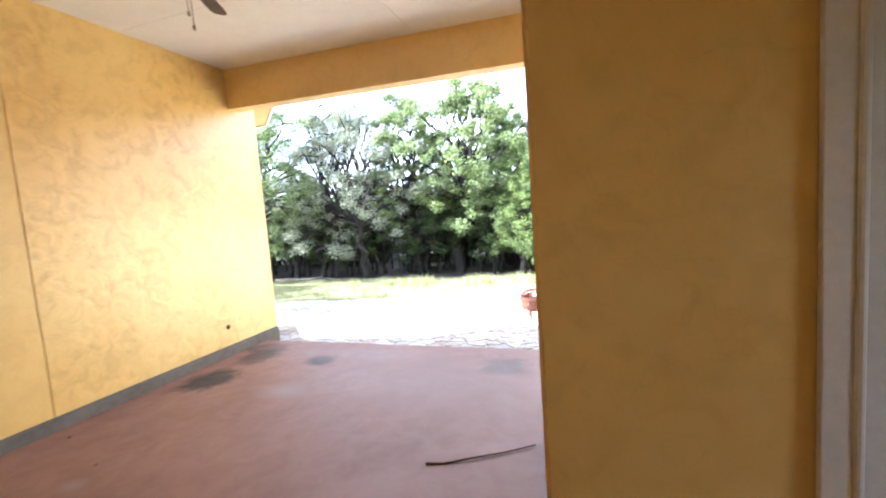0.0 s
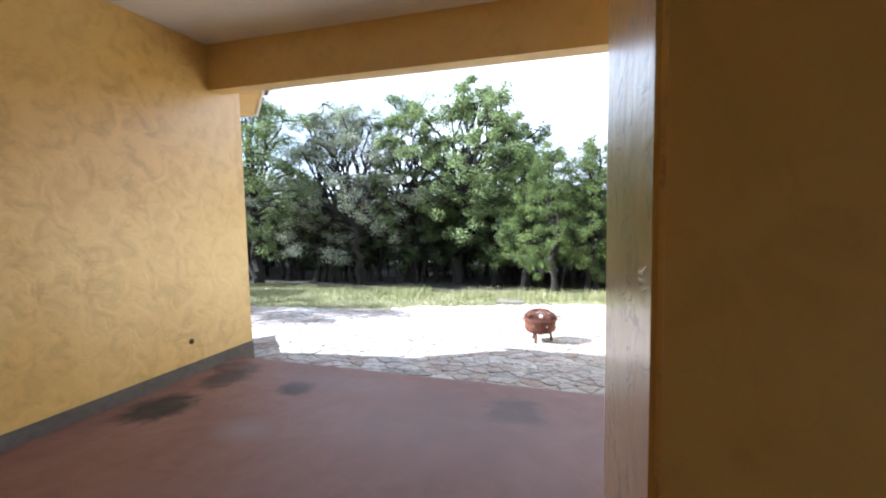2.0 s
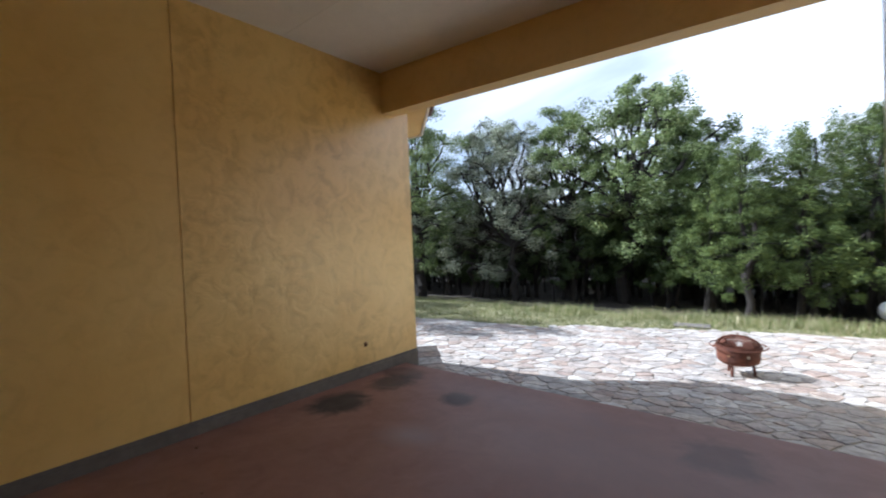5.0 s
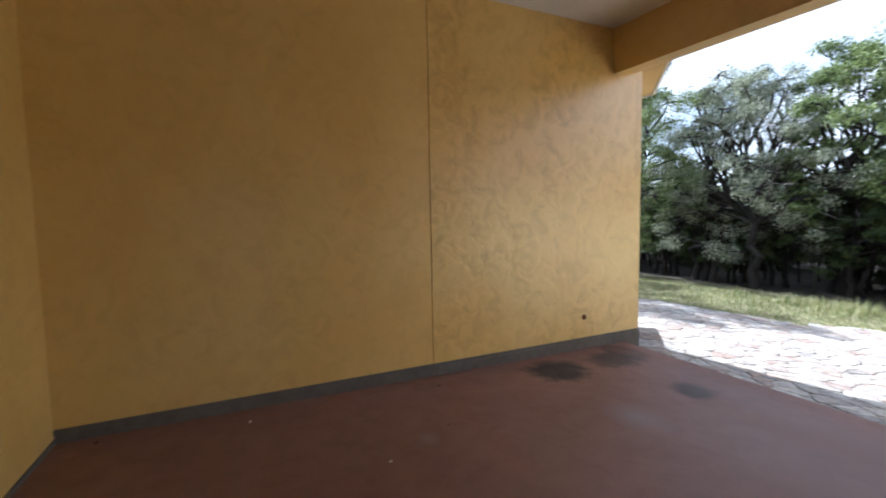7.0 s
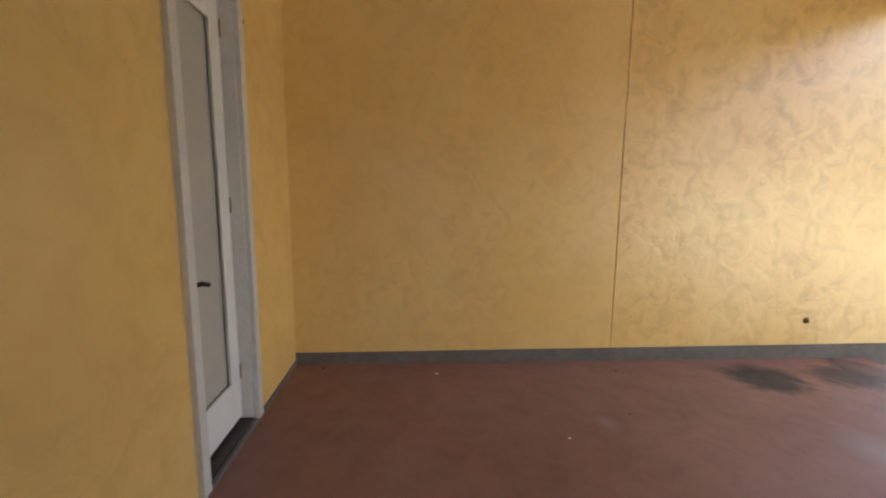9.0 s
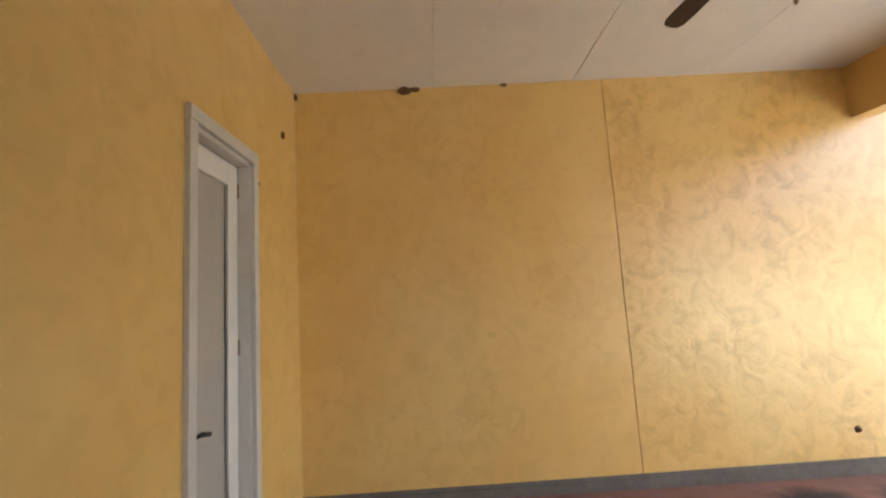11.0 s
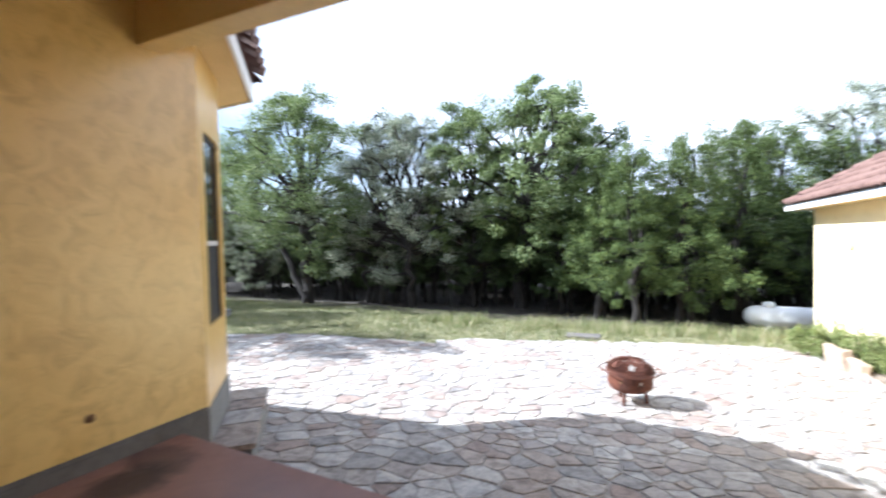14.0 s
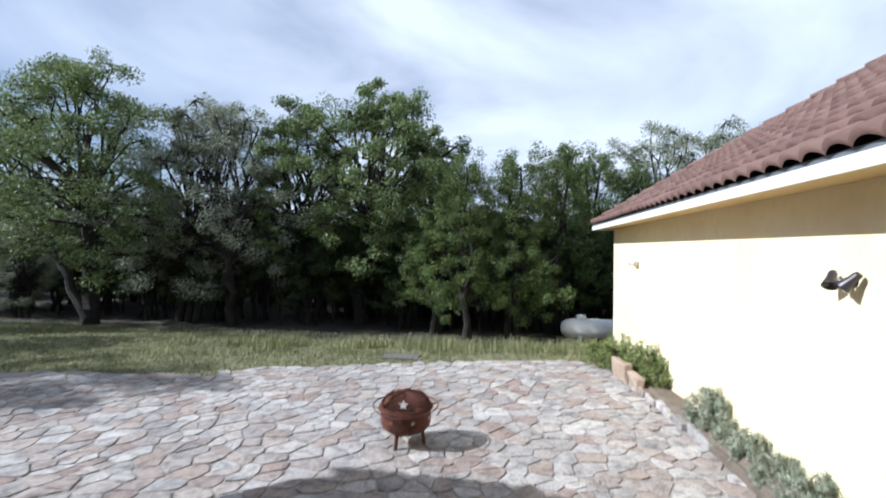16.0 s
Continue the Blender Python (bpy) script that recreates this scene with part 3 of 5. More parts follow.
# window in the bay
window = empty("window_1", "dark-framed sash window with a dark screen below", "window", kind="structure")
part("window_frame", wall_between(along(W0, -0.02), along(W0 + 0.05, -0.02), WZ0, WZ1, 0.07), DARK, window)
part("window_frame", wall_between(along(W1 - 0.05, -0.02), along(W1, -0.02), WZ0, WZ1, 0.07), DARK, window)
part("window_frame", wall_between(along(W0 + 0.05, -0.022), along(W1 - 0.05, -0.022), WZ0, WZ0 + 0.05, 0.07), DARK, window)
part("window_frame", wall_between(along(W0 + 0.05, -0.022), along(W1 - 0.05, -0.022), WZ1 - 0.05, WZ1, 0.07), DARK, window)
part("sash_rail", wall_between(along(W0 + 0.05, -0.02), along(W1 - 0.05, -0.02), 1.435, 1.48, 0.06), OLD_WHITE, window, "pale meeting rail")
part("pane", wall_between(along(W0 + 0.05, -0.035), along(W1 - 0.05, -0.035), 1.48, WZ1 - 0.05, 0.01), GLASS, window, "reflecting upper pane")
part("screen", wall_between(along(W0 + 0.05, -0.03), along(W1 - 0.05, -0.03), WZ0 + 0.05, 1.435, 0.006), SCREEN, window, "dark insect screen")

# eaves and roofs of the house; the tiles follow further down
E1, E2, E3, E4 = (-0.85, 6.55), (-2.73, 6.52), (-3.5, 5.58), (-9.4, 4.25)


def eave_board(a, b, z0, z1, mat, name, label, inset=0.0, thick=0.03):
    d = Vector((b[0] - a[0], b[1] - a[1])).normalized()
    n = Vector((-d.y, d.x))
    a2, b2 = (a[0] + n.x * inset, a[1] + n.y * inset), (b[0] + n.x * inset, b[1] + n.y * inset)
    return structure(name, wall_between(a2, b2, z0, z1, thick), mat, label, "eave")


E0 = (C0[0] + 0.42, E1[1] - (C0[0] + 0.42 - E1[0]))    # the slanted eave runs on to the porch roof
eave_board(E0, E1, 3.10, 3.27, FASCIA, "trim_bay_fascia_1", "white fascia board of the bay's eave")
eave_board(E1, E2, 3.10, 3.27, FASCIA, "trim_bay_fascia_2", "white fascia board of the bay's eave")
eave_board(E2, E3, 3.10, 3.27, FASCIA, "trim_bay_fascia_3", "white fascia board of the bay's eave")
eave_board(E3, E4, 3.10, 3.27, FASCIA, "trim_wing_fascia", "white fascia board of the west wing's eave")


def bay_soffit():
    return prism_bm([(0.0, EDGE_Y + 0.004), (E0[0] - 0.03, EDGE_Y + 0.004), (E0[0] - 0.03, E0[1]), (E1[0] - 0.03, E1[1] - 0.04), (E2[0] + 0.03, E2[1] - 0.04), (E3[0] + 0.05, E3[1]), (C3[0], C3[1]), (C2[0], C2[1]), (C1[0], C1[1])], 3.115, 3.145)


structure("trim_bay_soffit", bay_soffit(), SOFFIT, "tan painted soffit under the bay's eave", "soffit")


def roof_sheet(name, corners, thick, label):
    bm = bmesh.new()
    top = [bm.verts.new(c) for c in corners]
    low = [bm.verts.new((c[0], c[1], c[2] - thick)) for c in corners]
    bm.faces.new(top), bm.faces.new(low[::-1])
    for i in range(len(corners)):
        j = (i + 1) % len(corners)
        bm.faces.new((top[i], low[i], low[j], top[j]))
    bmesh.ops.recalc_face_normals(bm, faces=bm.faces[:])
    return structure(name, bm, TILE_FAR, label, "roof")


BAY_PEAK = (-1.55, 4.6, 4.45)
roof_sheet("roof_bay_1", [(E0[0], E0[1], 3.32), (E1[0], E1[1], 3.32), BAY_PEAK], 0.04, "red clay roof of the bay")
roof_sheet("roof_bay_2", [(E1[0], E1[1], 3.32), (E2[0], E2[1], 3.32), BAY_PEAK], 0.04, "red clay roof of the bay")
roof_sheet("roof_bay_3", [(E2[0], E2[1], 3.32), (E3[0], E3[1], 3.32), BAY_PEAK], 0.04, "red clay roof of the bay")
roof_sheet("roof_porch", [(-3.2, 5.62, 3.68), (6.9, 5.62, 3.68), (6.9, -4.0, 7.2), (-3.2, -4.0, 7.2)], 0.08, "red clay main roof over the porch")
roof_sheet("roof_wing", [(E3[0], E3[1], 3.32), (-3.3, -4.0, 7.1), (E4[0], -4.0, 7.1), (E4[0], E4[1], 3.32)], 0.06, "red clay roof of the west wing")
structure("trim_porch_fascia", box_bm(0.3, 5.6, 3.47, 6.9, 5.63, 3.62), FASCIA, "white fascia board of the porch roof", "eave")
structure("trim_porch_soffit", box_bm(0.0, 5.42, 3.58, 6.9, 5.6, 3.62), SOFFIT, "tan soffit in front of the beam", "soffit")
structure("wall_house", box_bm(-9.0, -9.0, -1.8, 6.45, -0.62, 3.6), STUCCO, "yellow stucco body of the house", "wall")


# ---- porch things ----
# narrow door with one tall panel, in its frame
door = empty("door_1", "closed narrow white door with one tall pale pane", "door", DX0, 0, 0, kind="structure")


def dpart(name, x0, y0, z0, x1, y1, z1, mat, label="", bevel=0.003, parent=None):
    return part(name, box_bm(x0 - DX0, y0, z0, x1 - DX0, y1, z1, bevel), mat, parent or door, label)


for xa, xb in ((DX0 - 0.062, DX0 + 0.002), (DX1 - 0.002, DX1 + 0.062)):
    dpart("casing", xa, 0.001, 0.03, xb, 0.03, DTOP + 0.002, OLD_WHITE, "weathered white casing")
dpart("casing", DX0 - 0.062, 0.001, DTOP + 0.004, DX1 + 0.062, 0.032, DTOP + 0.075, OLD_WHITE, "weathered white casing")
for xa, xb in ((DX0 - 0.019, DX0 + 0.012), (DX1 - 0.012, DX1 + 0.019)):
    dpart("jamb", xa, -0.2, 0.04, xb, 0.0, DTOP, OLD_WHITE)
dpart("jamb", DX0 + 0.013, -0.2, DTOP - 0.02, DX1 - 0.013, 0.0, DTOP + 0.018, OLD_WHITE)
dpart("threshold", DX0 + 0.013, -0.2, 0.0, DX1 - 0.013, -0.004, 0.045, SILL, "dark worn threshold")
leaf_y0, leaf_y1 = -0.115, -0.07
L0, L1, LZ0, LZ1 = DX0 + 0.018, DX1 - 0.018, 0.065, DTOP - 0.026
for xa, xb in ((L0, L0 + 0.115), (L1 - 0.115, L1)):
    dpart("stile", xa, leaf_y0, LZ0, xb, leaf_y1, LZ1, WHITE)
dpart("rail", L0 + 0.116, leaf_y0, LZ0, L1 - 0.116, leaf_y1, LZ0 + 0.24, WHITE)
dpart("rail", L0 + 0.116, leaf_y0, LZ1 - 0.125, L1 - 0.116, leaf_y1, LZ1, WHITE)
for xa, xb in ((L0 + 0.105, L0 + 0.135), (L1 - 0.135, L1 - 0.105)):
    dpart("bead", xa, leaf_y1 - 0.002, LZ0 + 0.23, xb, leaf_y1 + 0.010, LZ1 - 0.115, WHITE, "raised glazing bead", 0.004)
dpart("bead", L0 + 0.135, leaf_y1 - 0.002, LZ0 + 0.23, L1 - 0.135, leaf_y1 + 0.010, LZ0 + 0.26, WHITE, "raised glazing bead", 0.004)
dpart("bead", L0 + 0.135, leaf_y1 - 0.002, LZ1 - 0.145, L1 - 0.135, leaf_y1 + 0.010, LZ1 - 0.115, WHITE, "raised glazing bead", 0.004)
dpart("pane", L0 + 0.12, -0.100, LZ0 + 0.245, L1 - 0.12, -0.088, LZ1 - 0.13, BLIND, "pane backed by a pale closed blind", 0)
handle = dpart("handle", L1 - 0.105, leaf_y1 + 0.001, 0.94, L1 - 0.065, leaf_y1 + 0.008, 1.06, BLACK_METAL, "black lever handle", 0.003)
part("lever", tube_bm([(L1 - 0.085 - DX0, leaf_y1 + 0.005, 0.995), (L1 - 0.085 - DX0, leaf_y1 + 0.05, 0.995), (L1 - 0.11 - DX0, leaf_y1 + 0.056, 0.997), (L1 - 0.175 - DX0, leaf_y1 + 0.056, 0.978)], 0.012, 8), BLACK_METAL, handle)
for zz in (0.3, 1.3, 2.25):
    dpart("hinge", L0 - 0.012, leaf_y1 - 0.004, zz, L0 + 0.004, leaf_y1 + 0.008, zz + 0.09, BRASS)

# second door in the thick wall
door2 = empty("door_2", "closed grey-white door with a moulded casing", "door", 4.68, PY0, 0, kind="structure")
part("casing", box_bm(0.0, -0.03, -0.02, 0.075, -0.001, 2.60, 0.004), OLD_WHITE, door2)
part("casing", box_bm(0.905, -0.03, -0.02, 0.98, -0.001, 2.60, 0.004), OLD_WHITE, door2)
part("casing", box_bm(0.0, -0.032, 2.601, 0.98, -0.001, 2.68, 0.004), OLD_WHITE, door2)
part("bead", tube_bm([(0.086, -0.028, -0.02), (0.086, -0.028, 2.6)], 0.013, 10), OLD_WHITE, door2, "rounded bead")
part("jamb", box_bm(0.075, -0.012, -0.02, 0.11, 0.098, 2.58), OLD_WHITE, door2)
part("door_leaf", box_bm(0.111, 0.012, 0.0, 0.90, 0.05, 2.57, 0.004), OLD_WHITE, door2)

# ceiling fan
FAN = (1.85, 2.65)
fan = empty("ceiling_fan", "antique-brass ceiling fan with five dark wooden blades", "ceiling fan", FAN[0], FAN[1], CEILING_Z)
part("canopy", lathe_bm([(0.0, 0.0), (0.07, 0.0), (0.075, -0.03), (0.05, -0.07), (0.018, -0.085), (0.0, -0.085)], 28), BRASS, fan, smooth=True)
part("downrod", lathe_bm([(0.0125, -0.08), (0.0125, -0.20)], 12), BRASS, fan, smooth=True)
part("motor", lathe_bm([(0.0, -0.180), (0.06, -0.185), (0.11, -0.210), (0.125, -0.240), (0.125, -0.300), (0.115, -0.330), (0.07, -0.350), (0.0, -0.355)], 36), BRASS, fan, smooth=True)
part("switch_housing", lathe_bm([(0.0, -0.350), (0.075, -0.355), (0.085, -0.375), (0.085, -0.400), (0.10, -0.408), (0.10, -0.420), (0.082, -0.428), (0.05, -0.442), (0.0, -0.445)], 32), BRASS, fan, "brass light-kit cap", smooth=True)


def blade_bm():
    bm = bmesh.new()
    outline = [(0.19, -0.042), (0.30, -0.052), (0.52, -0.060), (0.605, -0.057), (0.64, -0.04), (0.65, 0.0), (0.64, 0.042), (0.605, 0.058), (0.52, 0.060), (0.30, 0.052), (0.19, 0.042)]
    for z in (0.0, 0.007):
        bm.faces.new([bm.verts.new((x, y, z)) for x, y in outline])
    bm.verts.ensure_lookup_table()
    n = len(outline)
    for i in range(n):
        j = (i + 1) % n
        bm.faces.new((bm.verts[i], bm.verts[j], bm.verts[n + j], bm.verts[n + i]))
    bmesh.ops.recalc_face_normals(bm, faces=bm.faces[:])
    return bm


for k in range(5):
    a = 186 - 72 * k
    b = part("blade", blade_bm(), DARK_WOOD, fan)
    b.matrix_basis = pose(0, 0, -0.325, 0, 0, a) @ pose(0, 0, 0, 11)
    arm = part("blade_arm", box_bm(0.10, -0.018, -0.006, 0.27, 0.018, 0.0, 0.002), BRASS, b)
for dx, dy, zl in ((0.05, 0.03, -0.66), (-0.02, 0.07, -0.55)):
    ch = part("pull_chain", tube_bm([(dx, dy, -0.42), (dx + 0.004, dy, (zl - 0.42) / 2), (dx + 0.002, dy + 0.004, zl)], 0.0028, 6), BRASS, fan)
    part("pull_knob", lathe_bm([(0.0, 0.0), (0.009, -0.012), (0.007, -0.035), (0.0, -0.04)], 10), BRASS, ch).location = (dx + 0.002, dy + 0.004, zl)


# wasp nests and mud daubs
def nest(x, y, z, rx, ry, rz, seed, label):
    bm = bmesh.new()
    bmesh.ops.create_icosphere(bm, subdivisions=3, radius=1.0)
    for v in bm.verts:
        k = 1 + 0.35 * noise.noise(v.co * 2.2 + Vector((seed * 7, 0, 0))) + 0.15 * noise.noise(v.co * 6 + Vector((seed, 3, 0)))
        v.co = Vector((v.co.x * rx, v.co.y * ry, v.co.z * rz)) * k
    ob = finish("wasp_nest", bm, MUD, True)
    ob.location = (x, y, z)
    return tagged(ob, label, "wasp nest", "wasp nests on the porch")


nest(0.02, 0.945, 3.358, 0.03, 0.055, 0.035, 1, "dark mud wasp nest under the ceiling corner")
nest(0.015, 1.035, 3.368, 0.02, 0.045, 0.02, 2, "dark mud wasp nest under the ceiling corner")
nest(0.012, 1.81, 3.373, 0.014, 0.03, 0.014, 3, "small dark mud nest under the ceiling")
nest(0.012, 0.012, 3.348, 0.016, 0.016, 0.03, 4, "small dark mud nest in the wall corner")
nest(0.322, 0.008, 2.888, 0.028, 0.010, 0.03, 5, "dried mud daub on the yellow wall")
nest(0.835, 0.014, 2.363, 0.018, 0.016, 0.02, 6, "small dark mud nest beside the door casing")

# capped pipe stub low on the west wall
stub = finish("pipe_stub", lathe_bm([(0.0, 0.02), (0.014, 0.018), (0.016, 0.0), (0.028, -0.001), (0.030, -0.004)], 16), MUD, True)
stub.matrix_basis = pose(0.004, 4.465, 0.312, 0, 90, 0)
tagged(stub, "small rusted pipe stub in the yellow wall", "pipe")

# dry twig and crumbs on the floor
twig = finish("twig", tube_bm([(3.095, 2.87, 0.0), (3.2, 2.895, -0.004), (3.34, 2.965, 0.004), (3.53, 3.075, -0.002), (3.72, 3.2, 0.0)], 0.007, 7, None, 0.6), TWIG)
twig.location = (0, 0, fz(2.85) + 0.008)
tagged(twig, "long dry brown twig lying on the painted floor", "twig")


def crumb(x, y, r, mat, label, seed):
    bm = bmesh.new()
    bmesh.ops.create_icosphere(bm, subdivisions=2, radius=r)
    for v in bm.verts:
        v.co = Vector((v.co.x, v.co.y * 0.7, v.co.z * 0.45)) * (1 + 0.4 * noise.noise(v.co / r + Vector((seed, 0, 0))))
    ob = finish("paint_flake", bm, mat)
    ob.location = (x, y, fz(y) + r * 0.4)
    return tagged(ob, label, "paint flake", "flakes on the floor")


for k, (x, y, r) in enumerate(((0.243, 1.155, 0.013), (0.25, 2.62, 0.012), (1.15, 1.9, 0.010), (0.9, 2.4, 0.008), (1.9, 1.7, 0.007), (0.12, 0.25, 0.018))):
    crumb(x, y, r, WHITE if k % 2 == 0 else TWIG, "pale flake of paint on the floor" if k % 2 == 0 else "dry brown leaf crumb on the floor", k)

# ---- yard things ----
# stone ledge along the foot of the bay
LEDGE_Z = -0.24
ledge = structure("ledge", prism_bm([along(-0.1, 0.34), along(1.36, 0.34), along(1.36, -0.2), along(0.02, 0.014)], -1.3, LEDGE_Z - 0.045), CONCRETE, "low concrete ledge with stone slabs along the bay", "ledge")
for s0, s1, o0, o1 in ((-0.10, 0.38, 0.016, 0.365), (0.39, 0.74, 0.016, 0.355), (0.75, 1.02, 0.016, 0.365), (1.03, 1.38, -0.1, 0.36)):
    slab = part("slab", prism_bm([along(s0, o0), along(s0, o1), along(s1 - 0.012, o1), along(s1 - 0.012, o0)], LEDGE_Z - 0.044, LEDGE_Z), FLAG, ledge)

# rusted fire pit
PIT = (3.03, 9.27)
PZ = gz(*PIT)
pit = empty("fire_pit", "rusted steel fire pit with a domed mesh lid on the flagstones", "fire pit", PIT[0], PIT[1], PZ)
part("bowl", lathe_bm([(0.0, 0.165), (0.14, 0.17), (0.235, 0.20), (0.275, 0.235), (0.288, 0.28), (0.288, 0.42), (0.292, 0.435), (0.315, 0.44), (0.315, 0.448), (0.285, 0.45), (0.278, 0.43), (0.275, 0.29), (0.22, 0.225), (0.0, 0.19)], 48), RUST, pit, "rusted deep bowl", True)
part("ash", lathe_bm([(0.0, 0.30), (0.15, 0.29), (0.272, 0.27)], 32), MUD, pit, "dark ash bed", True)
for k in range(3):
    a = 2 * math.pi * k / 3 + 1.25 + math.pi
    c, s = math.cos(a), math.sin(a)
    leg = part("leg", tube_bm([(0.185 * c, 0.185 * s, 0.21), (0.20 * c, 0.20 * s, 0.10), (0.215 * c, 0.215 * s, 0.0)], 0.022, 8), RUST, pit)
ring = [(0.375 * math.cos(2 * math.pi * k / 48), 0.375 * math.sin(2 * math.pi * k / 48), 0.455 + 0.012 * math.cos(4 * math.pi * k / 48)) for k in range(49)]
hoop = part("carry_ring", tube_bm(ring, 0.007, 6), RUST, pit, "thin round carrying ring")
for k in range(4):
    a = math.pi / 2 * k + 0.4
    part("bracket", tube_bm([(0.31 * math.cos(a), 0.31 * math.sin(a), 0.445), (0.375 * math.cos(a), 0.375 * math.sin(a), 0.455)], 0.006, 6), RUST, hoop)
dome = part("lid_frame", tube_bm([(0.292 * math.cos(2 * math.pi * k / 40), 0.292 * math.sin(2 * math.pi * k / 40), 0.462) for k in range(41)], 0.009, 6), RUST, pit, "rusted lid rim")
for k in range(4):
    a = math.pi * k / 4
    part("lid_rib", tube_bm([(0.292 * math.cos(a) * math.cos(t), 0.292 * math.sin(a) * math.cos(t), 0.462 + 0.155 * math.sin(t)) for t in [math.pi * i / 16 for i in range(17)]], 0.006, 5), RUST, dome)


def mesh_dome():
    bm = bmesh.new()
    for k in range(40):
        a = math.pi * k / 40
        tube_bm([(0.288 * math.cos(a) * math.cos(t), 0.288 * math.sin(a) * math.cos(t), 0.46 + 0.15 * math.sin(t)) for t in [math.pi * i / 10 for i in range(11)]], 0.0026, 3, bm)
    for j in range(1, 14):
        t = math.pi / 2 * j / 14
        tube_bm([(0.288 * math.cos(t) * math.cos(2 * math.pi * k / 28), 0.288 * math.cos(t) * math.sin(2 * math.pi * k / 28), 0.46 + 0.15 * math.sin(t)) for k in range(29)], 0.0026, 3, bm)
    return bm


part("lid_mesh", mesh_dome(), RUST, dome, "rusted wire mesh")
part("lid_knob", lathe_bm([(0.0, 0.655), (0.012, 0.65), (0.016, 0.635), (0.008, 0.62), (0.02, 0.61), (0.0, 0.609)], 14), RUST, dome, smooth=True)


def star_bm(r, n, depth):
    bm = bmesh.new()
    pts = [((r if k % 2 == 0 else r * 0.45) * math.cos(math.pi * k / n + math.pi / 2), (r if k % 2 == 0 else r * 0.45) * math.sin(math.pi * k / n + math.pi / 2)) for k in range(2 * n)]
    a = [bm.verts.new((x, 0, z)) for x, z in pts]
    b = [bm.verts.new((x, depth, z)) for x, z in pts]
    bm.faces.new(a), bm.faces.new(b[::-1])
    for i in range(2 * n):
        j = (i + 1) % (2 * n)
        bm.faces.new((a[i], b[i], b[j], a[j]))
    bmesh.ops.recalc_face_normals(bm, faces=bm.faces[:])
    return bm


# pale star plates on the lid and cut-outs on the bowl
STEEL = plain("pale_worn_steel", (0.42, 0.38, 0.34), 0.5, 0.6, grain=0.2)
for a, tilt, r in ((278, -38, 0.058), (330, -38, 0.05), (222, -38, 0.05), (150, -38, 0.05), (60, -38, 0.05)):
    st = part("star_plate", star_bm(r, 5, 0.004), STEEL if a == 278 else RUST, dome)
    c, s = math.cos(radians(a)), math.sin(radians(a))
    st.matrix_basis = pose(0.245 * c, 0.245 * s, 0.545, 0, 0, a + 90) @ pose(0, 0, 0, tilt)
for a in (250, 300, 350, 40, 90, 140, 200):
    st = part("star_cutout", star_bm(0.03, 5, 0.003), STEEL if a in (300, 350) else MUD, pit, "star cut-out in the bowl")
    c, s = math.cos(radians(a)), math.sin(radians(a))
    st.matrix_basis = pose(0.2905 * c, 0.2905 * s, 0.35, 0, 0, a + 90)

# ---- garage ----
GX, GY = 6.81, 16.45                      # its near-west corner at the far end


garage = empty("garage", "pale yellow stucco garage with a red clay tile hip roof", "garage", GX, GY, 0)


def gpart(name, bm, mat, label="", parent=None):
    bmesh.ops.translate(bm, vec=(-GX, -GY, 0), verts=bm.verts[:])
    return part(name, bm, mat, parent or garage, label)


GNEAR, GEAST = 3.0, 15.6
gpart("wall", prism_bm([(GX, GNEAR), (GX + 0.2, GNEAR), (GX + 0.2, GY), (GX, GY)], -1.6, 2.2), STUCCO_OUT, "sunlit pale yellow stucco")
gpart("wall", box_bm(GX + 0.201, GY - 0.2, -1.6, GEAST, GY, 2.2), STUCCO_OUT)
gpart("wall", box_bm(GX + 0.201, GNEAR, -1.6, GEAST, GNEAR + 0.2, 2.2), STUCCO_OUT)
gpart("wall", box_bm(GEAST - 0.2, GNEAR + 0.201, -1.6, GEAST, GY - 0.201, 2.2), STUCCO_OUT)
OV = 0.45
EV = [(GX - OV, GY + OV), (GX - OV, GNEAR - OV), (GEAST + OV, GNEAR - OV), (GEAST + OV, GY + OV)]
FZ0, FZ1 = 1.93, 2.07
gpart("soffit", prism_bm([(EV[0][0] + 0.03, EV[0][1] - 0.03), (EV[1][0] + 0.03, EV[1][1] + 0.03), (EV[2][0] - 0.03, EV[2][1] + 0.03), (EV[3][0] - 0.03, EV[3][1] - 0.03)], FZ0 + 0.02, FZ0 + 0.04), SOFFIT, "yellow soffit")
for a, b in ((EV[0], EV[1]), (EV[1], EV[2]), (EV[2], EV[3]), (EV[3], EV[0])):
    gpart("fascia", wall_between(b, a, FZ0, FZ1 - 0.04, 0.03), FASCIA, "white fascia board")
    gpart("drip_edge", wall_between((b[0], b[1]), (a[0], a[1]), FZ1 - 0.039, FZ1, 0.025), DRIP, "grey metal drip edge")
PITCH = 0.622
RUN = (GEAST - GX) / 2 + OV
ZR = FZ1 + RUN * PITCH
rid0, rid1 = (EV[0][0] + RUN, EV[0][1] - RUN, ZR), (EV[1][0] + RUN, EV[1][1] + RUN, ZR)


def sheet(corners):
    bm = bmesh.new()
    bm.faces.new([bm.verts.new(c) for c in corners])
    r = bmesh.ops.extrude_face_region(bm, geom=bm.faces[:])
    bmesh.ops.translate(bm, vec=(0, 0, -0.04), verts=[g for g in r["geom"] if isinstance(g, bmesh.types.BMVert)])
    bmesh.ops.recalc_face_normals(bm, faces=bm.faces[:])
    return bm


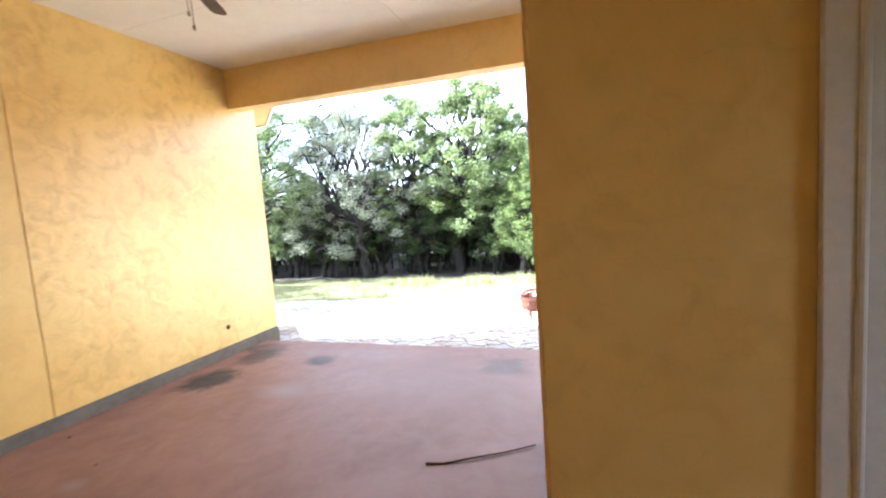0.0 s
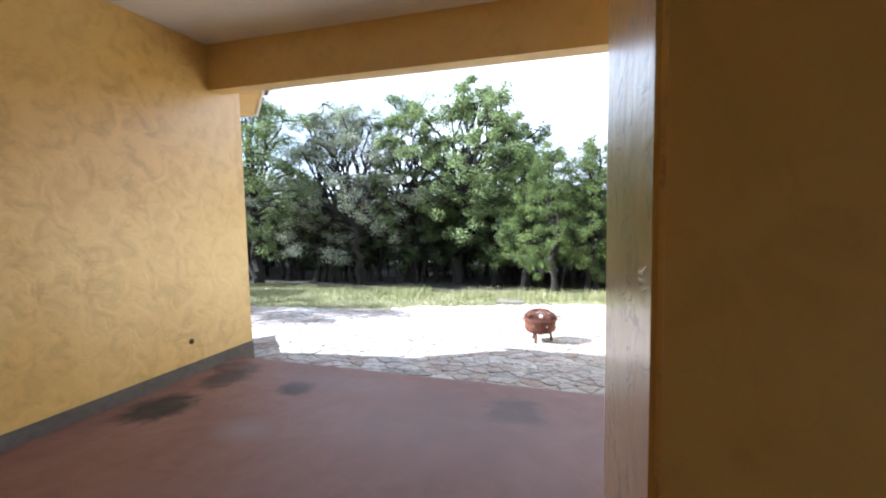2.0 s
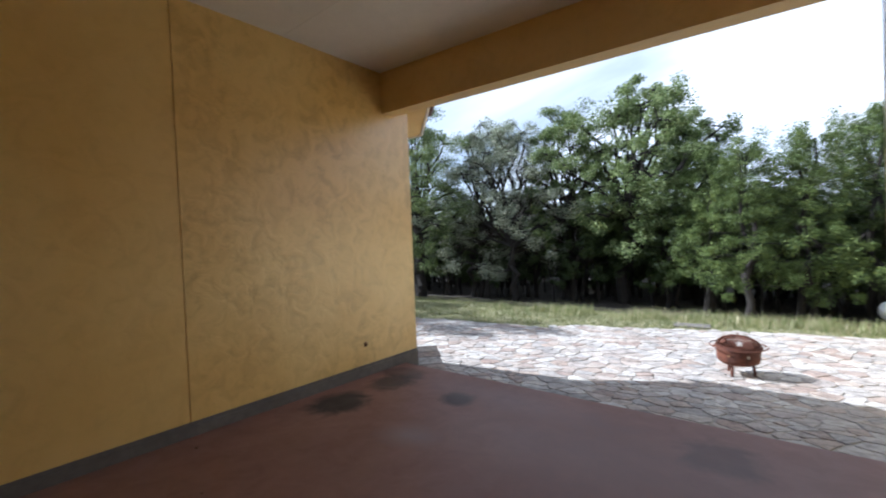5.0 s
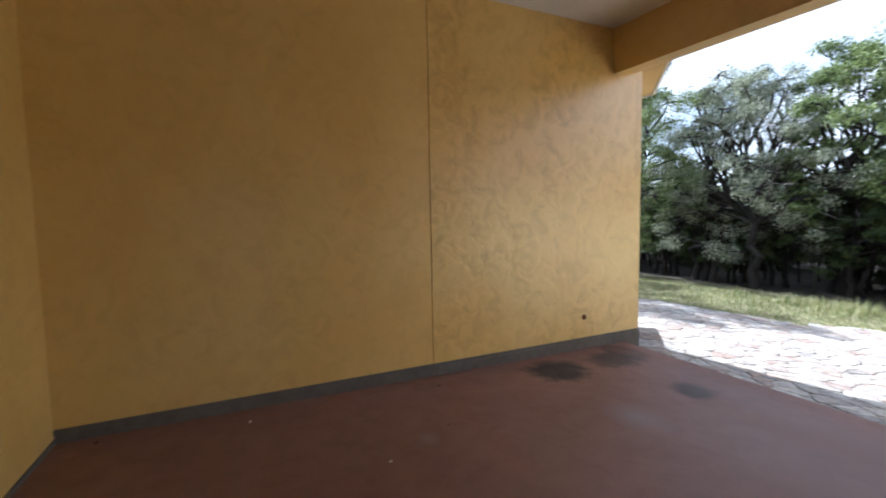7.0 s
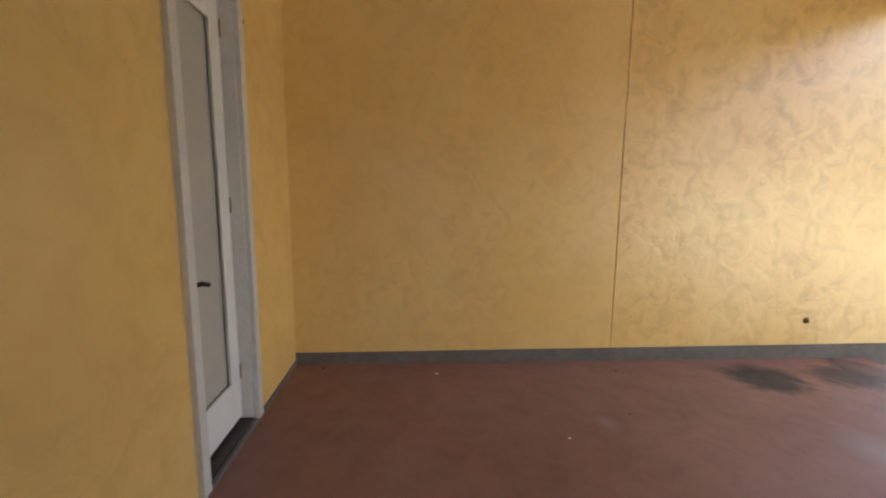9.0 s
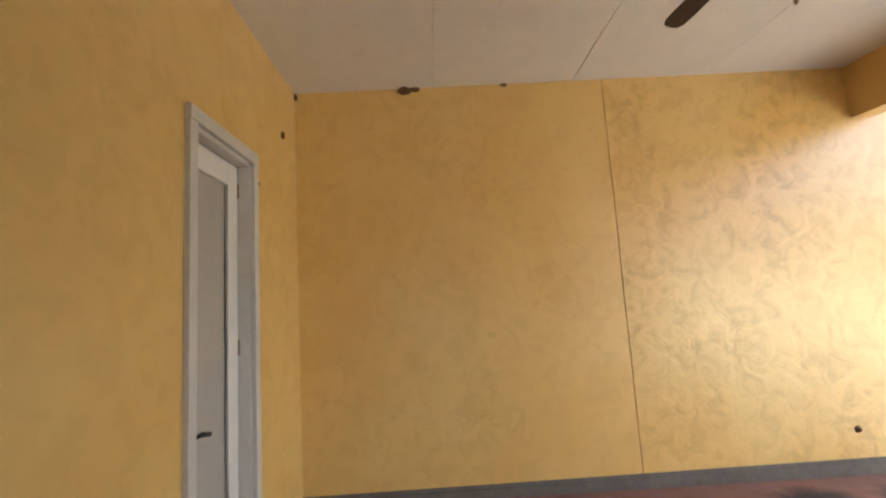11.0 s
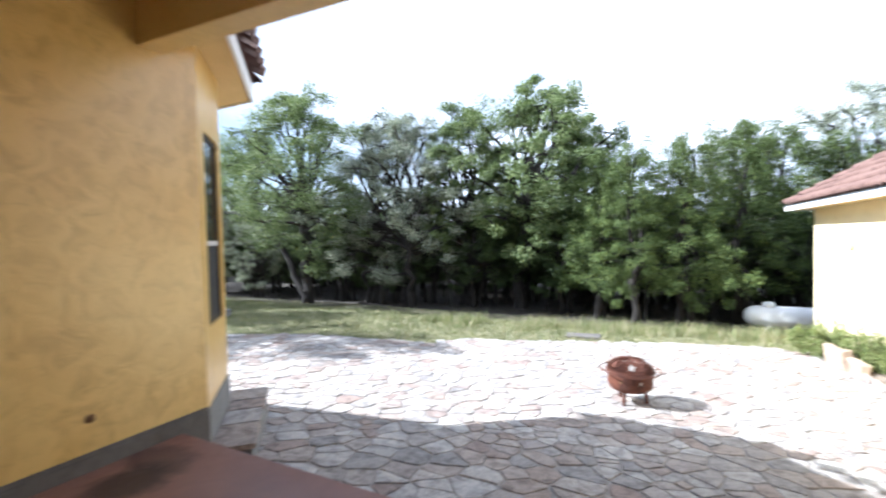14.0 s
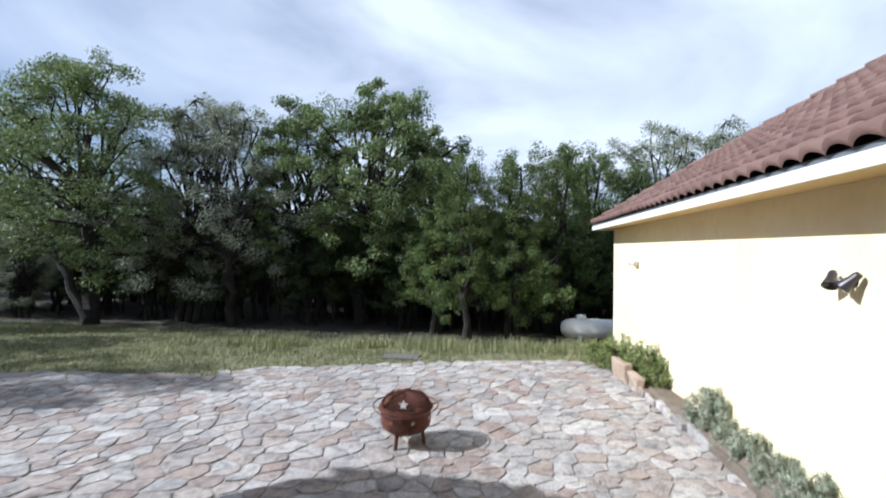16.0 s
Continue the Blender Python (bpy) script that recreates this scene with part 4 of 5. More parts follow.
e3 = [(x, y, FZ1) for x, y in EV]
west_roof = gpart("roof", sheet([e3[0], e3[1], rid1, rid0]), TILE_FAR, "red clay roof slope")
gpart("roof", sheet([e3[1], e3[2], rid1]), TILE_FAR, "red clay roof slope")
gpart("roof", sheet([e3[2], e3[3], rid0, rid1]), TILE_FAR, "red clay roof slope")
gpart("roof", sheet([e3[3], e3[0], rid0]), TILE_FAR, "red clay roof slope")


def flood_lamp(x, y, z, label, metal):
    ob = empty("flood_light", label, "wall lamp", x, y, z, "flood lights on the garage", rz=0)
    part("base", lathe_bm([(0.0, 0.0), (0.055, 0.0), (0.055, 0.022), (0.035, 0.035), (0.0, 0.036)], 20), metal, ob).matrix_basis = pose(0, 0, 0, 0, -90)
    for s in (-1, 1):
        arm = part("arm", tube_bm([(-0.03, 0.02 * s, 0), (-0.07, 0.06 * s, 0.0), (-0.09, 0.09 * s, 0.01)], 0.011, 8), metal, ob)
        hd = part("lamp_head", lathe_bm([(0.0, 0.10), (0.025, 0.10), (0.035, 0.08), (0.038, 0.03), (0.06, -0.06), (0.062, -0.075), (0.055, -0.07), (0.0, -0.03)], 20), metal, ob, smooth=True)
        hd.matrix_basis = pose(-0.11, 0.11 * s, 0.0, -28 * s, 32, 0)
    ob.scale = (0.85, 0.85, 0.85)
    sn = part("sensor", lathe_bm([(0.0, 0.035), (0.028, 0.03), (0.034, 0.0), (0.028, -0.03), (0.0, -0.036)], 16), WHITE, ob, "small white sensor", True)
    sn.matrix_basis = pose(-0.055, 0, -0.07)
    return ob


flood_lamp(GX, 14.15, 1.14, "pale grey twin-headed flood light on the garage wall", OLD_WHITE)
flood_lamp(GX, 8.23, 1.20, "bronze twin-headed flood light on the pale garage wall", LAMP_GREY)

# planting bed, kerb and edge stones along the garage
structure("bed", prism_bm([(6.60, 3.5), (6.83, 3.5), (6.83, 16.0), (6.36, 14.0), (6.27, 12.2), (6.45, 10.4)], -1.6, lambda x, y: gz(x, y) + 0.09), BED_SOIL, "dry soil bed along the garage wall", "flower bed")
kerb = empty("kerb", "low edging of rough grey stones along the bed", "kerb", 6.5, 8, 0, kind="structure")
rk = random.Random(5)
yy = 4.6
while yy < 12.2:
    ln_ = rk.uniform(0.28, 0.62)
    w, hgt = rk.uniform(0.06, 0.10), rk.uniform(0.07, 0.12)
    kx = 6.56 - 0.09 * max(0.0, yy - 8.8)
    bm = box_bm(kx - w / 2 - 6.5, yy - 8, gz(6.5, yy) - 0.15, kx + w / 2 - 6.5, yy + ln_ - 0.012 - 8, gz(6.5, yy) + hgt, 0.018)
    for v in bm.verts:
        v.co += Vector((noise.noise(v.co * 5), noise.noise(v.co * 5 + Vector((9, 0, 0))), noise.noise(v.co * 5 + Vector((0, 9, 0))))) * 0.02
    part("stone", bm, FLAG, kerb)
    yy += ln_
for x, y, w, d, h, turn in ((6.2, 12.75, 0.16, 0.55, 0.36, 12), (6.3, 12.2, 0.14, 0.45, 0.27, 6)):
    bm = box_bm(-w / 2, -d / 2, -0.2, w / 2, d / 2, h, 0.03)
    bmesh.ops.subdivide_edges(bm, edges=[e for e in bm.edges if e.calc_length() > 0.1], cuts=2)
    for v in bm.verts:
        v.co += Vector((noise.noise(v.co * 6), noise.noise(v.co * 6 + Vector((9, 0, x))), noise.noise(v.co * 6 + Vector((0, 9, y))))) * 0.045
    ob = finish("edge_stone", bm, RED_STONE)
    ob.matrix_basis = pose(x, y, gz(x, y), 0, -6, turn)
    tagged(ob, "upright orange sandstone at the end of the bed", "stone", "edge stones of the bed")

def rough_stone(name, x, y, w, d, h, turn, mat, label, category, seed):
    """A worn block with chipped faces, sunk a little into the ground."""
    bm = box_bm(-w / 2, -d / 2, -0.08, w / 2, d / 2, h, 0.02)
    bmesh.ops.subdivide_edges(bm, edges=[e for e in bm.edges if e.calc_length() > 0.08], cuts=2, use_grid_fill=True)
    for v in bm.verts:
        p = v.co * 5 + Vector((seed * 3.1, 0, 0))
        v.co += Vector((noise.noise(p), noise.noise(p + Vector((9, 0, 0))), 0.6 * noise.noise(p + Vector((0, 9, 0))))) * 0.03
    ob = finish(name, bm, mat)
    ob.matrix_basis = pose(x, y, gz(x, y), 0, 0, turn)
    return tagged(ob, label, category)


rough_stone("concrete_block", -9.8, 11.6, 0.55, 0.35, 0.30, 12, CONCRETE, "weathered grey concrete block in the grass", "block", 1)
rough_stone("concrete_block", -9.0, 11.9, 0.42, 0.3, 0.20, -20, CONCRETE, "low grey concrete block in the grass", "block", 2)
rough_stone("flat_rock", 1.75, 13.65, 0.8, 0.4, 0.02, 8, FOOTING, "flat dark rock lying in the dry grass", "rock", 3)

# propane tank behind the garage
tank = empty("gas_tank", "long white propane tank on short feet", "gas tank", 6.95, 18.0, gz(6.95, 18.0) + 0.05)
prof = [(r * 0.78, h) for r, h in ((0.0, -1.35), (0.12, -1.345), (0.24, -1.30), (0.33, -1.2), (0.37, -1.08), (0.38, -1.0), (0.38, 1.0), (0.37, 1.08), (0.33, 1.2), (0.24, 1.30), (0.12, 1.345), (0.0, 1.35))]
sh = part("shell", lathe_bm(prof, 36), TANK_PAINT, tank, smooth=True)
sh.matrix_basis = pose(0, 0, 0.40, 0, 90)
part("valve_dome", lathe_bm([(0.16, 0.0), (0.16, 0.09), (0.12, 0.13), (0.0, 0.14)], 24), TANK_PAINT, tank, smooth=True).location = (-0.75, 0, 0.675)
for x in (-0.8, 0.8):
    part("foot", box_bm(x - 0.05, -0.25, -0.05, x + 0.05, 0.2, 0.2, 0.01), TANK_PAINT, tank)


# ---- plants ----
def leaves(centres, radii, count, size, rng, flat=0.6, droop=0.0, slim=0.55):
    """Arrays of small bent leaf blades (two triangles each, as quads) in clumps round centres."""
    n = len(centres) * count
    c = np.repeat(np.asarray(centres, dtype=float), count, axis=0)
    r = np.repeat(np.asarray(radii, dtype=float), count)[:, None]
    d = rng.normal(size=(n, 3))
    d /= np.linalg.norm(d, axis=1)[:, None]
    d *= rng.random((n, 1)) ** 0.45
    d[:, 2] *= flat
    p = c + d * r
    nrm = rng.normal(size=(n, 3)) * 0.75 + d * 0.6 + np.array([0, 0, 0.7])
    nrm /= np.linalg.norm(nrm, axis=1)[:, None]
    t = rng.normal(size=(n, 3)) + np.array([0, 0, -droop])
    t -= nrm * np.sum(t * nrm, axis=1)[:, None]
    t /= np.linalg.norm(t, axis=1)[:, None] + 1e-9
    b = np.cross(nrm, t)
    s = size * (0.6 + 0.8 * rng.random((n, 1)))
    tip, mid1, mid2 = p + t * s, p + b * s * slim * 0.5 + t * s * 0.4, p - b * s * slim * 0.5 + t * s * 0.4
    verts = np.stack([p, mid1, tip - nrm * s * 0.15, mid2], axis=1).reshape(-1, 3)
    faces = np.arange(4 * n).reshape(n, 4)
    return verts, faces


def limb_points(a, b, rng, sag=0.0, steps=5, wob=0.08):
    a, b = np.array(a, float), np.array(b, float)
    L = np.linalg.norm(b - a)
    pts = []
    for i in range(steps + 1):
        u = i / steps
        w = math.sin(math.pi * u)
        pts.append(tuple(a + (b - a) * u + rng.normal(size=3) * wob * L * w * 0.5 + np.array([0, 0, sag * L * w])))
    return pts


def oak(name, height, spread, mat, seed, label, crown_base=0.38, clumps=26, per=420, leaf=0.10, lean=(0.0, 0.0), stems=1, bare=0, category="tree"):
    """A tree at the origin: tapered stems, limbs to each clump, a loose uneven crown with gaps."""
    rng = np.random.default_rng(seed)
    tree = empty(name, label, category)
    wood, cents, rads = bmesh.new(), [], []
    fork_z = height * crown_base
    forks = []
    for s in range(stems):
        ox = (s - (stems - 1) / 2) * 0.35 + rng.normal() * 0.05
        oy = rng.normal() * 0.12
        top = (lean[0] * fork_z + ox * 2.0, lean[1] * fork_z + oy, fork_z * rng.uniform(0.9, 1.1))
        tube_bm(limb_points((ox, oy, -0.25), top, rng, 0, 6, 0.07), 0.030 * height / (1 + 0.35 * (stems - 1)), 8, wood, 0.62)
        forks.append(top)
    for k in range(clumps):
        # clumps fill an uneven dome, more of them near its surface
        a = 2.399963 * k + rng.normal() * 0.35
        u = (k + 0.5) / clumps
        h = crown_base * 0.6 + (1 - crown_base * 0.6) * (u ** 0.85)
        prof = math.sin(math.pi * min(1.0, 0.16 + 0.80 * u)) ** 0.75
        rr = spread * prof * rng.uniform(0.45, 1.05)
        c = (lean[0] * height * h * 1.1 + rr * math.cos(a), lean[1] * height * h * 1.1 + rr * math.sin(a), height * (h * 0.93 + rng.normal() * 0.03))
        f = forks[k % len(forks)]
        start = (f[0], f[1], min(f[2], c[2] * 0.95 + 0.02))
        tube_bm(limb_points(start, c, rng, 0.06, 5, 0.12), 0.010 * height * rng.uniform(0.6, 1.1), 5, wood, 0.3)
        R = spread * rng.uniform(0.20, 0.34)
        for q in range(5):
            d = rng.normal(size=3)
            d[2] *= 0.6
            cc = np.array(c) + d / np.linalg.norm(d) * R * rng.uniform(0.3, 0.95)
            cents.append(cc), rads.append(R * rng.uniform(0.34, 0.58))
            tube_bm([c, tuple((np.array(c) + cc) / 2 + rng.normal(size=3) * 0.05), tuple(cc)], 0.0030 * height, 4, wood, 0.4)
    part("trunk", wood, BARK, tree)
    v, fc = leaves(cents, rads, per // 5, leaf, rng, 0.75)
    cr = new("crown", raw_mesh("crown", v, fc, mat))
    cr.parent = tree
    for k in range(bare):
        dead = bmesh.new()
        a = rng.uniform(0, 6.28)
        h0 = height * rng.uniform(crown_base * 0.9, 0.8)
        p0 = (lean[0] * h0, lean[1] * h0, h0)
        p1 = (p0[0] + spread * 1.05 * math.cos(a), p0[1] + spread * 1.05 * math.sin(a), h0 + rng.uniform(-0.5, 0.7))
        pts = limb_points(p0, p1, rng, 0.05, 6, 0.12)
        tube_bm(pts, 0.022, 4, dead, 0.25)
        for q in range(9):
            m = np.array(pts[rng.integers(2, 7)])
            e = m + rng.normal(size=3) * np.array([0.45, 0.45, 0.35])
            tube_bm([tuple(m), tuple((m + e) / 2 + rng.normal(size=3) * 0.05), tuple(e)], 0.007, 3, dead, 0.3)
        part("dead_limb", dead, DEAD, tree, "bare grey dead limb")
    return tree


def juniper(name, height, spread, seed, label, per=300, mat=None):
    """A ragged conical evergreen with drooping feathery sprays and shedding grey stems."""
    rng = np.random.default_rng(seed)
    tree = empty(name, label, "tree")
    wood, cents, rads = bmesh.new(), [], []
    for s in range(2):
        tube_bm(limb_points((rng.normal() * 0.12, rng.normal() * 0.12, -0.2), (rng.normal() * 0.2, rng.normal() * 0.2, height * 0.92), rng, 0, 7, 0.05), 0.02 * height, 7, wood, 0.2)
    for k in range(46):
        u = (k + 0.5) / 46
        h = 0.20 + 0.78 * u
        a = 2.399963 * k + rng.normal() * 0.3
        rr = spread * (1.08 - u) ** 0.7 * rng.uniform(0.5, 1.1) * (0.75 + 0.25 * math.sin(min(1, u * 5) * 1.57))
        c = np.array((rr * math.cos(a), rr * math.sin(a), height * h - rr * 0.12))
        tube_bm(limb_points((0, 0, height * h * 0.92), tuple(c), rng, 0.08, 4, 0.1), 0.012, 4, wood, 0.35)
        for q in range(4):
            d = rng.normal(size=3)
            cents.append(c + d * spread * 0.12), rads.append(spread * rng.uniform(0.10, 0.19))
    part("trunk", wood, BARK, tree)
    v, fc = leaves(cents, rads, per // 4, 0.075, rng, 0.85, 0.2, 0.30)
    cr = new("crown", raw_mesh("crown", v, fc, mat or JUNIPER))
    cr.parent = tree
    return tree


def put(tree, x, y, rz=0, scale=1.0):
    tree.matrix_basis = pose(x, y, gz(x, y) - 0.02, 0, 0, rz)
    tree.scale = (scale,) * 3
    return tree


def again(tree, x, y, rz, scale, label=""):
    ob = copy_thing(tree, pose(x, y, gz(x, y) - 0.02, 0, 0, rz))
    ob.scale = (scale,) * 3
    return tagged(ob, label) if label else ob


# edge of the wood, west to east
big = put(oak("oak_tree", 9.8, 3.7, OAK_LEAF, 11, "tall leaning oak with a broad open green crown", 0.40, 54, 1050, 0.088, (-0.04, 0.0), 1), -10.3, 16.7, 0, 0.95)
part("arching_limb", tube_bm(limb_points((0.1, 0, 0.2), (-1.3, 0.1, 2.3), np.random.default_rng(3), 0.0, 4, 0.03) + limb_points((-1.6, 0.1, 2.65), (-5.6, 0.3, 4.4), np.random.default_rng(4), 0.10, 6, 0.03), 0.17, 8, None, 0.35), BARK, big, "dark arching limb")
again(big, -18.0, 20.5, 70, 0.95, "tall oak with a broad open green crown")
live = put(oak("live_oak", 8.2, 2.7, GREY_LEAF, 21, "grey-green live oak with bare grey twigs", 0.28, 48, 950, 0.068, (0.05, 0), 3, 9), -8.2, 18.8, 0, 1.04)
again(live, -6.0, 18.6, 130, 1.02, "grey-green live oak with bare grey twigs")
again(live, -14.5, 17.8, 210, 0.50, "low grey-green live oak scrub")
again(live, -18.0, 17.4, 40, 0.55, "low grey-green live oak scrub")
again(live, -20.5, 18.6, 300, 0.75, "grey-green live oak with bare grey twigs")
mid = put(oak("oak_tree", 8.2, 2.3, OAK_LEAF, 31, "slim forked oak at the edge of the wood", 0.36, 44, 950, 0.085, (0.02, 0), 2), -4.2, 20.3, 0, 1.09)
fork_oak = put(oak("oak_tree", 8.6, 2.8, OAK_LEAF, 41, "tall dark-stemmed oak forking below its crown", 0.44, 54, 1050, 0.085, (0.10, 0), 1), -1.75, 20.3, 0, 1.12)
again(mid, 0.3, 22.3, 95, 1.0)
jun = put(juniper("juniper_tree", 5.3, 1.5, 51, "bright green ragged juniper with drooping sprays", 620), 2.75, 17.3, 0, 1.05)
again(jun, 4.2, 18.2, 80, 1.12)
again(jun, 1.6, 18.8, 160, 1.1)
again(jun, 5.7, 19.6, 230, 1.25)
again(jun, 7.2, 21.8, 300, 1.3)
again(jun, 9.2, 22.6, 20, 1.22)
again(live, 5.9, 23.6, 40, 0.88, "dark live oak behind the junipers")
again(live, 11.5, 27.0, 200, 1.12, "grey-green live oak behind the garage")
again(live, 14.2, 28.5, 310, 1.16, "grey-green live oak behind the garage")
# a tree beside the west wing, whose shade falls on the terrace
again(live, -12.1, 7.2, 15, 0.98, "live oak beside the west wing")
again(live, -15.6, 9.4, 75, 0.95, "live oak beside the west wing")
again(fork_oak, -18.5, 11.5, 75, 0.95, "oak beside the west wing")

# second and third rows that close the wood
rng_w = random.Random(9)
back = put(oak("oak_tree", 8.0, 2.5, OAK_LEAF, 81, "oak in the shade of the wood", 0.42, 30, 380, 0.12, (0.02, 0), 2), -27.0, 26.0, 0, 0.6)
for k in range(20):
    x = -25 + 2.3 * k + rng_w.uniform(-0.8, 0.8)
    y = rng_w.uniform(24.5, 28.0) + (6 if x > 8 else 0)
    again(back, x, y, rng_w.uniform(0, 360), rng_w.uniform(0.48, 0.66))

# low understory, its leaf colour darkened to stand for the wood's shade
shrub = put(oak("understory_shrub", 4.3, 1.6, SHADE_LEAF, 61, "shrub under the trees, its shade put into the leaf colour", 0.40, 34, 460, 0.085, (0, 0), 2, 0, "shrub"), -3.2, 21.8)
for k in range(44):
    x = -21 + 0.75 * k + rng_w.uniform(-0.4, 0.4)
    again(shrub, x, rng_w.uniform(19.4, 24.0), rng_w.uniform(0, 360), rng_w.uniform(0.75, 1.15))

# thick low brush deeper in the wood, shade-coloured to fill the bright gaps
brush = put(oak("brush", 2.6, 1.7, SHADE_LEAF, 63, "low brush deep in the wood, leaves coloured dark for shade", 0.12, 24, 300, 0.11, (0, 0), 2, 0, "shrub"), -4.0, 25.5)
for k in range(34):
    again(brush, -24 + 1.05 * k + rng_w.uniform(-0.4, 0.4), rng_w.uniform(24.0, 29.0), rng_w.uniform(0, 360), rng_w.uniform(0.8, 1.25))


# slender stems in the shade
def sapling(seed):
    rng = np.random.default_rng(seed)
    bm = bmesh.new()
    tube_bm(limb_points((0, 0, -0.2), (rng.normal() * 0.35, rng.normal() * 0.3, 3.2), rng, 0, 7, 0.05), 0.04, 6, bm, 0.6)
    for q in range(4):
        h = rng.uniform(0.6, 2.2)
        tube_bm(limb_points((0, 0, h), (rng.normal() * 0.9, rng.normal() * 0.6, h + 1.1), rng, 0, 4, 0.1), 0.022, 4, bm, 0.5)
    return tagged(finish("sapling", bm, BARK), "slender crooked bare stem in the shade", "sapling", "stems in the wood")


stems = [sapling(70 + k) for k in range(5)]
for k, s in enumerate(stems):
    x = -9 + 3.1 * k
    s.matrix_basis = pose(x, 20.2, gz(x, 20.2))
for k in range(45):
    x, y = rng_w.uniform(-15, 8.5), rng_w.uniform(18.8, 23.0)
    again(stems[k % 5], x, y, rng_w.uniform(0, 360), rng_w.uniform(0.7, 1.15))

# far wood that hides the horizon, shade painted into its leaves
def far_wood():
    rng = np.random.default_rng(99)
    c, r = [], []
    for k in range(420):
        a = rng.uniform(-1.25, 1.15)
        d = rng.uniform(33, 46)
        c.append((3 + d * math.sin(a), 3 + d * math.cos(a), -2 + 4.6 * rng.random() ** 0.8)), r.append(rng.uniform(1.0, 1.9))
    return raw_mesh("far_wood", *leaves(c, r, 330, 0.26, rng, 0.8), SHADE_LEAF)


tagged(new("far_wood", far_wood()), "dense distant wood, leaves coloured dark for shade", "trees", kind="stuff")


# grass between terrace and wood
def grass_mesh(n, seed, place, tall):
    rng = np.random.default_rng(seed)
    pr = random.Random(seed)
    pts = []
    while len(pts) < n:
        p = place(pr)
        if p:
            pts.append(p)
    p = np.array([(x, y, gz(x, y) - 0.03) for x, y in pts])
    a = rng.uniform(0, 6.283, n)
    h = (tall * (0.35 + rng.random(n) ** 2))[:, None]
    side = np.stack([np.cos(a), np.sin(a), np.zeros(n)], 1) * 0.006
    bend = np.stack([-np.sin(a), np.cos(a), np.zeros(n)], 1) * h * rng.uniform(0.1, 0.7, (n, 1))
    up = np.array([0, 0, 1.0])
    verts = np.stack([p - side, p + side, p + side * 0.7 + up * h * 0.6 + bend * 0.4, p - side * 0.7 + up * h * 0.6 + bend * 0.4, p + up * h + bend], 1).reshape(-1, 3)
    i = np.arange(n)[:, None] * 5
    return verts, i


def grass(name, n, seed, place, tall, label):
    verts, i = grass_mesh(n, seed, place, tall)
    tris = np.concatenate([i + np.array([[0, 1, 2]]), i + np.array([[0, 2, 3]]), i + np.array([[3, 2, 4]])])
    tagged(new(name, raw_mesh(name, verts, tris, GRASS)), label, "grass", kind="stuff")


def strip(pr):
    x, y = pr.uniform(-16, 6.9), pr.uniform(8.5, 17.6)
    if in_poly(x, y, PAVE) or (x > -5 and y < 10.5):
        return None
    if pr.random() > (1.0 if y < 16.0 else 0.35):
        return None
    return x, y


def tall_strip(pr):
    x = pr.uniform(-4, 6.4)
    y = 14.6 + 0.28 * x + pr.gauss(0, 0.6)
    if in_poly(x, y, PAVE) or noise.noise((x * 0.8, y * 0.8, 4)) < -0.05:
        return None
    return x, y


grass("grass", 80000, 1, strip, 0.065, "short dry grass between terrace and wood")
grass("tall_grass", 7000, 2, tall_strip, 0.30, "taller tufted grass at the wood's edge")


# herbs in the bed
def herb(name, r, h, mat, seed, label, count, size, slim, category):
    rng = np.random.default_rng(seed)
    ob = empty(name, label, category)
    bm, c, rad = bmesh.new(), [], []
    for k in range(60):
        a, q = rng.uniform(0, 6.283), r * math.sqrt(rng.random())
        top = (q * math.cos(a) * 1.25, q * math.sin(a) * 1.25, h * rng.uniform(0.55, 1.05) * (1 - 0.45 * (q / r) ** 2))
        base = (q * math.cos(a) * 0.5, q * math.sin(a) * 0.5, -0.03)
        tube_bm([base, tuple((np.array(base) + top) / 2 + rng.normal(size=3) * 0.02), top], 0.004, 3, bm, 0.5)
        for u in (0.35, 0.6, 0.85, 1.0):
            c.append(np.array(base) + (np.array(top) - base) * u), rad.append(r * 0.13)
    part("stems", bm, TWIG, ob)
    v, f = leaves(c, rad, count // 60, size, rng, 1.2, -0.9, slim)
    cr = new("foliage", raw_mesh("foliage", v, f, mat))
    cr.parent = ob
    return ob


rosemary = herb("rosemary_bush", 0.46, 0.70, HERB, 5, "rounded green rosemary bush at the end of the bed", 2400, 0.05, 0.3, "bush")
rosemary.matrix_basis = pose(6.25, 13.6, gz(6.25, 13.6))
weeds = herb("weeds", 0.30, 0.66, HERB, 6, "tall yellow-green weeds beside the rosemary", 1200, 0.06, 0.25, "weeds")
weeds.matrix_basis = pose(6.6, 12.75, gz(6.6, 12.75) + 0.06)
again(weeds, 6.66, 12.3, 120, 0.85)
lav = herb("lavender_bush", 0.27, 0.50, LAVENDER, 7, "silver-grey lavender bush in the dry bed", 2600, 0.060, 0.13, "bush")
lav.matrix_basis = pose(6.70, 10.25, gz(6.70, 10.25) + 0.07)
for x, y, rz, s in ((6.70, 9.8, 40, 0.7), (6.72, 9.35, 100, 0.85), (6.72, 8.9, 170, 0.78), (6.73, 8.45, 220, 0.88), (6.73, 8.0, 280, 0.8), (6.72, 7.45, 30, 0.8)):
    tagged(again(lav, x, y, rz, s), group="lavender row")
tagged(lav, group="lavender row")


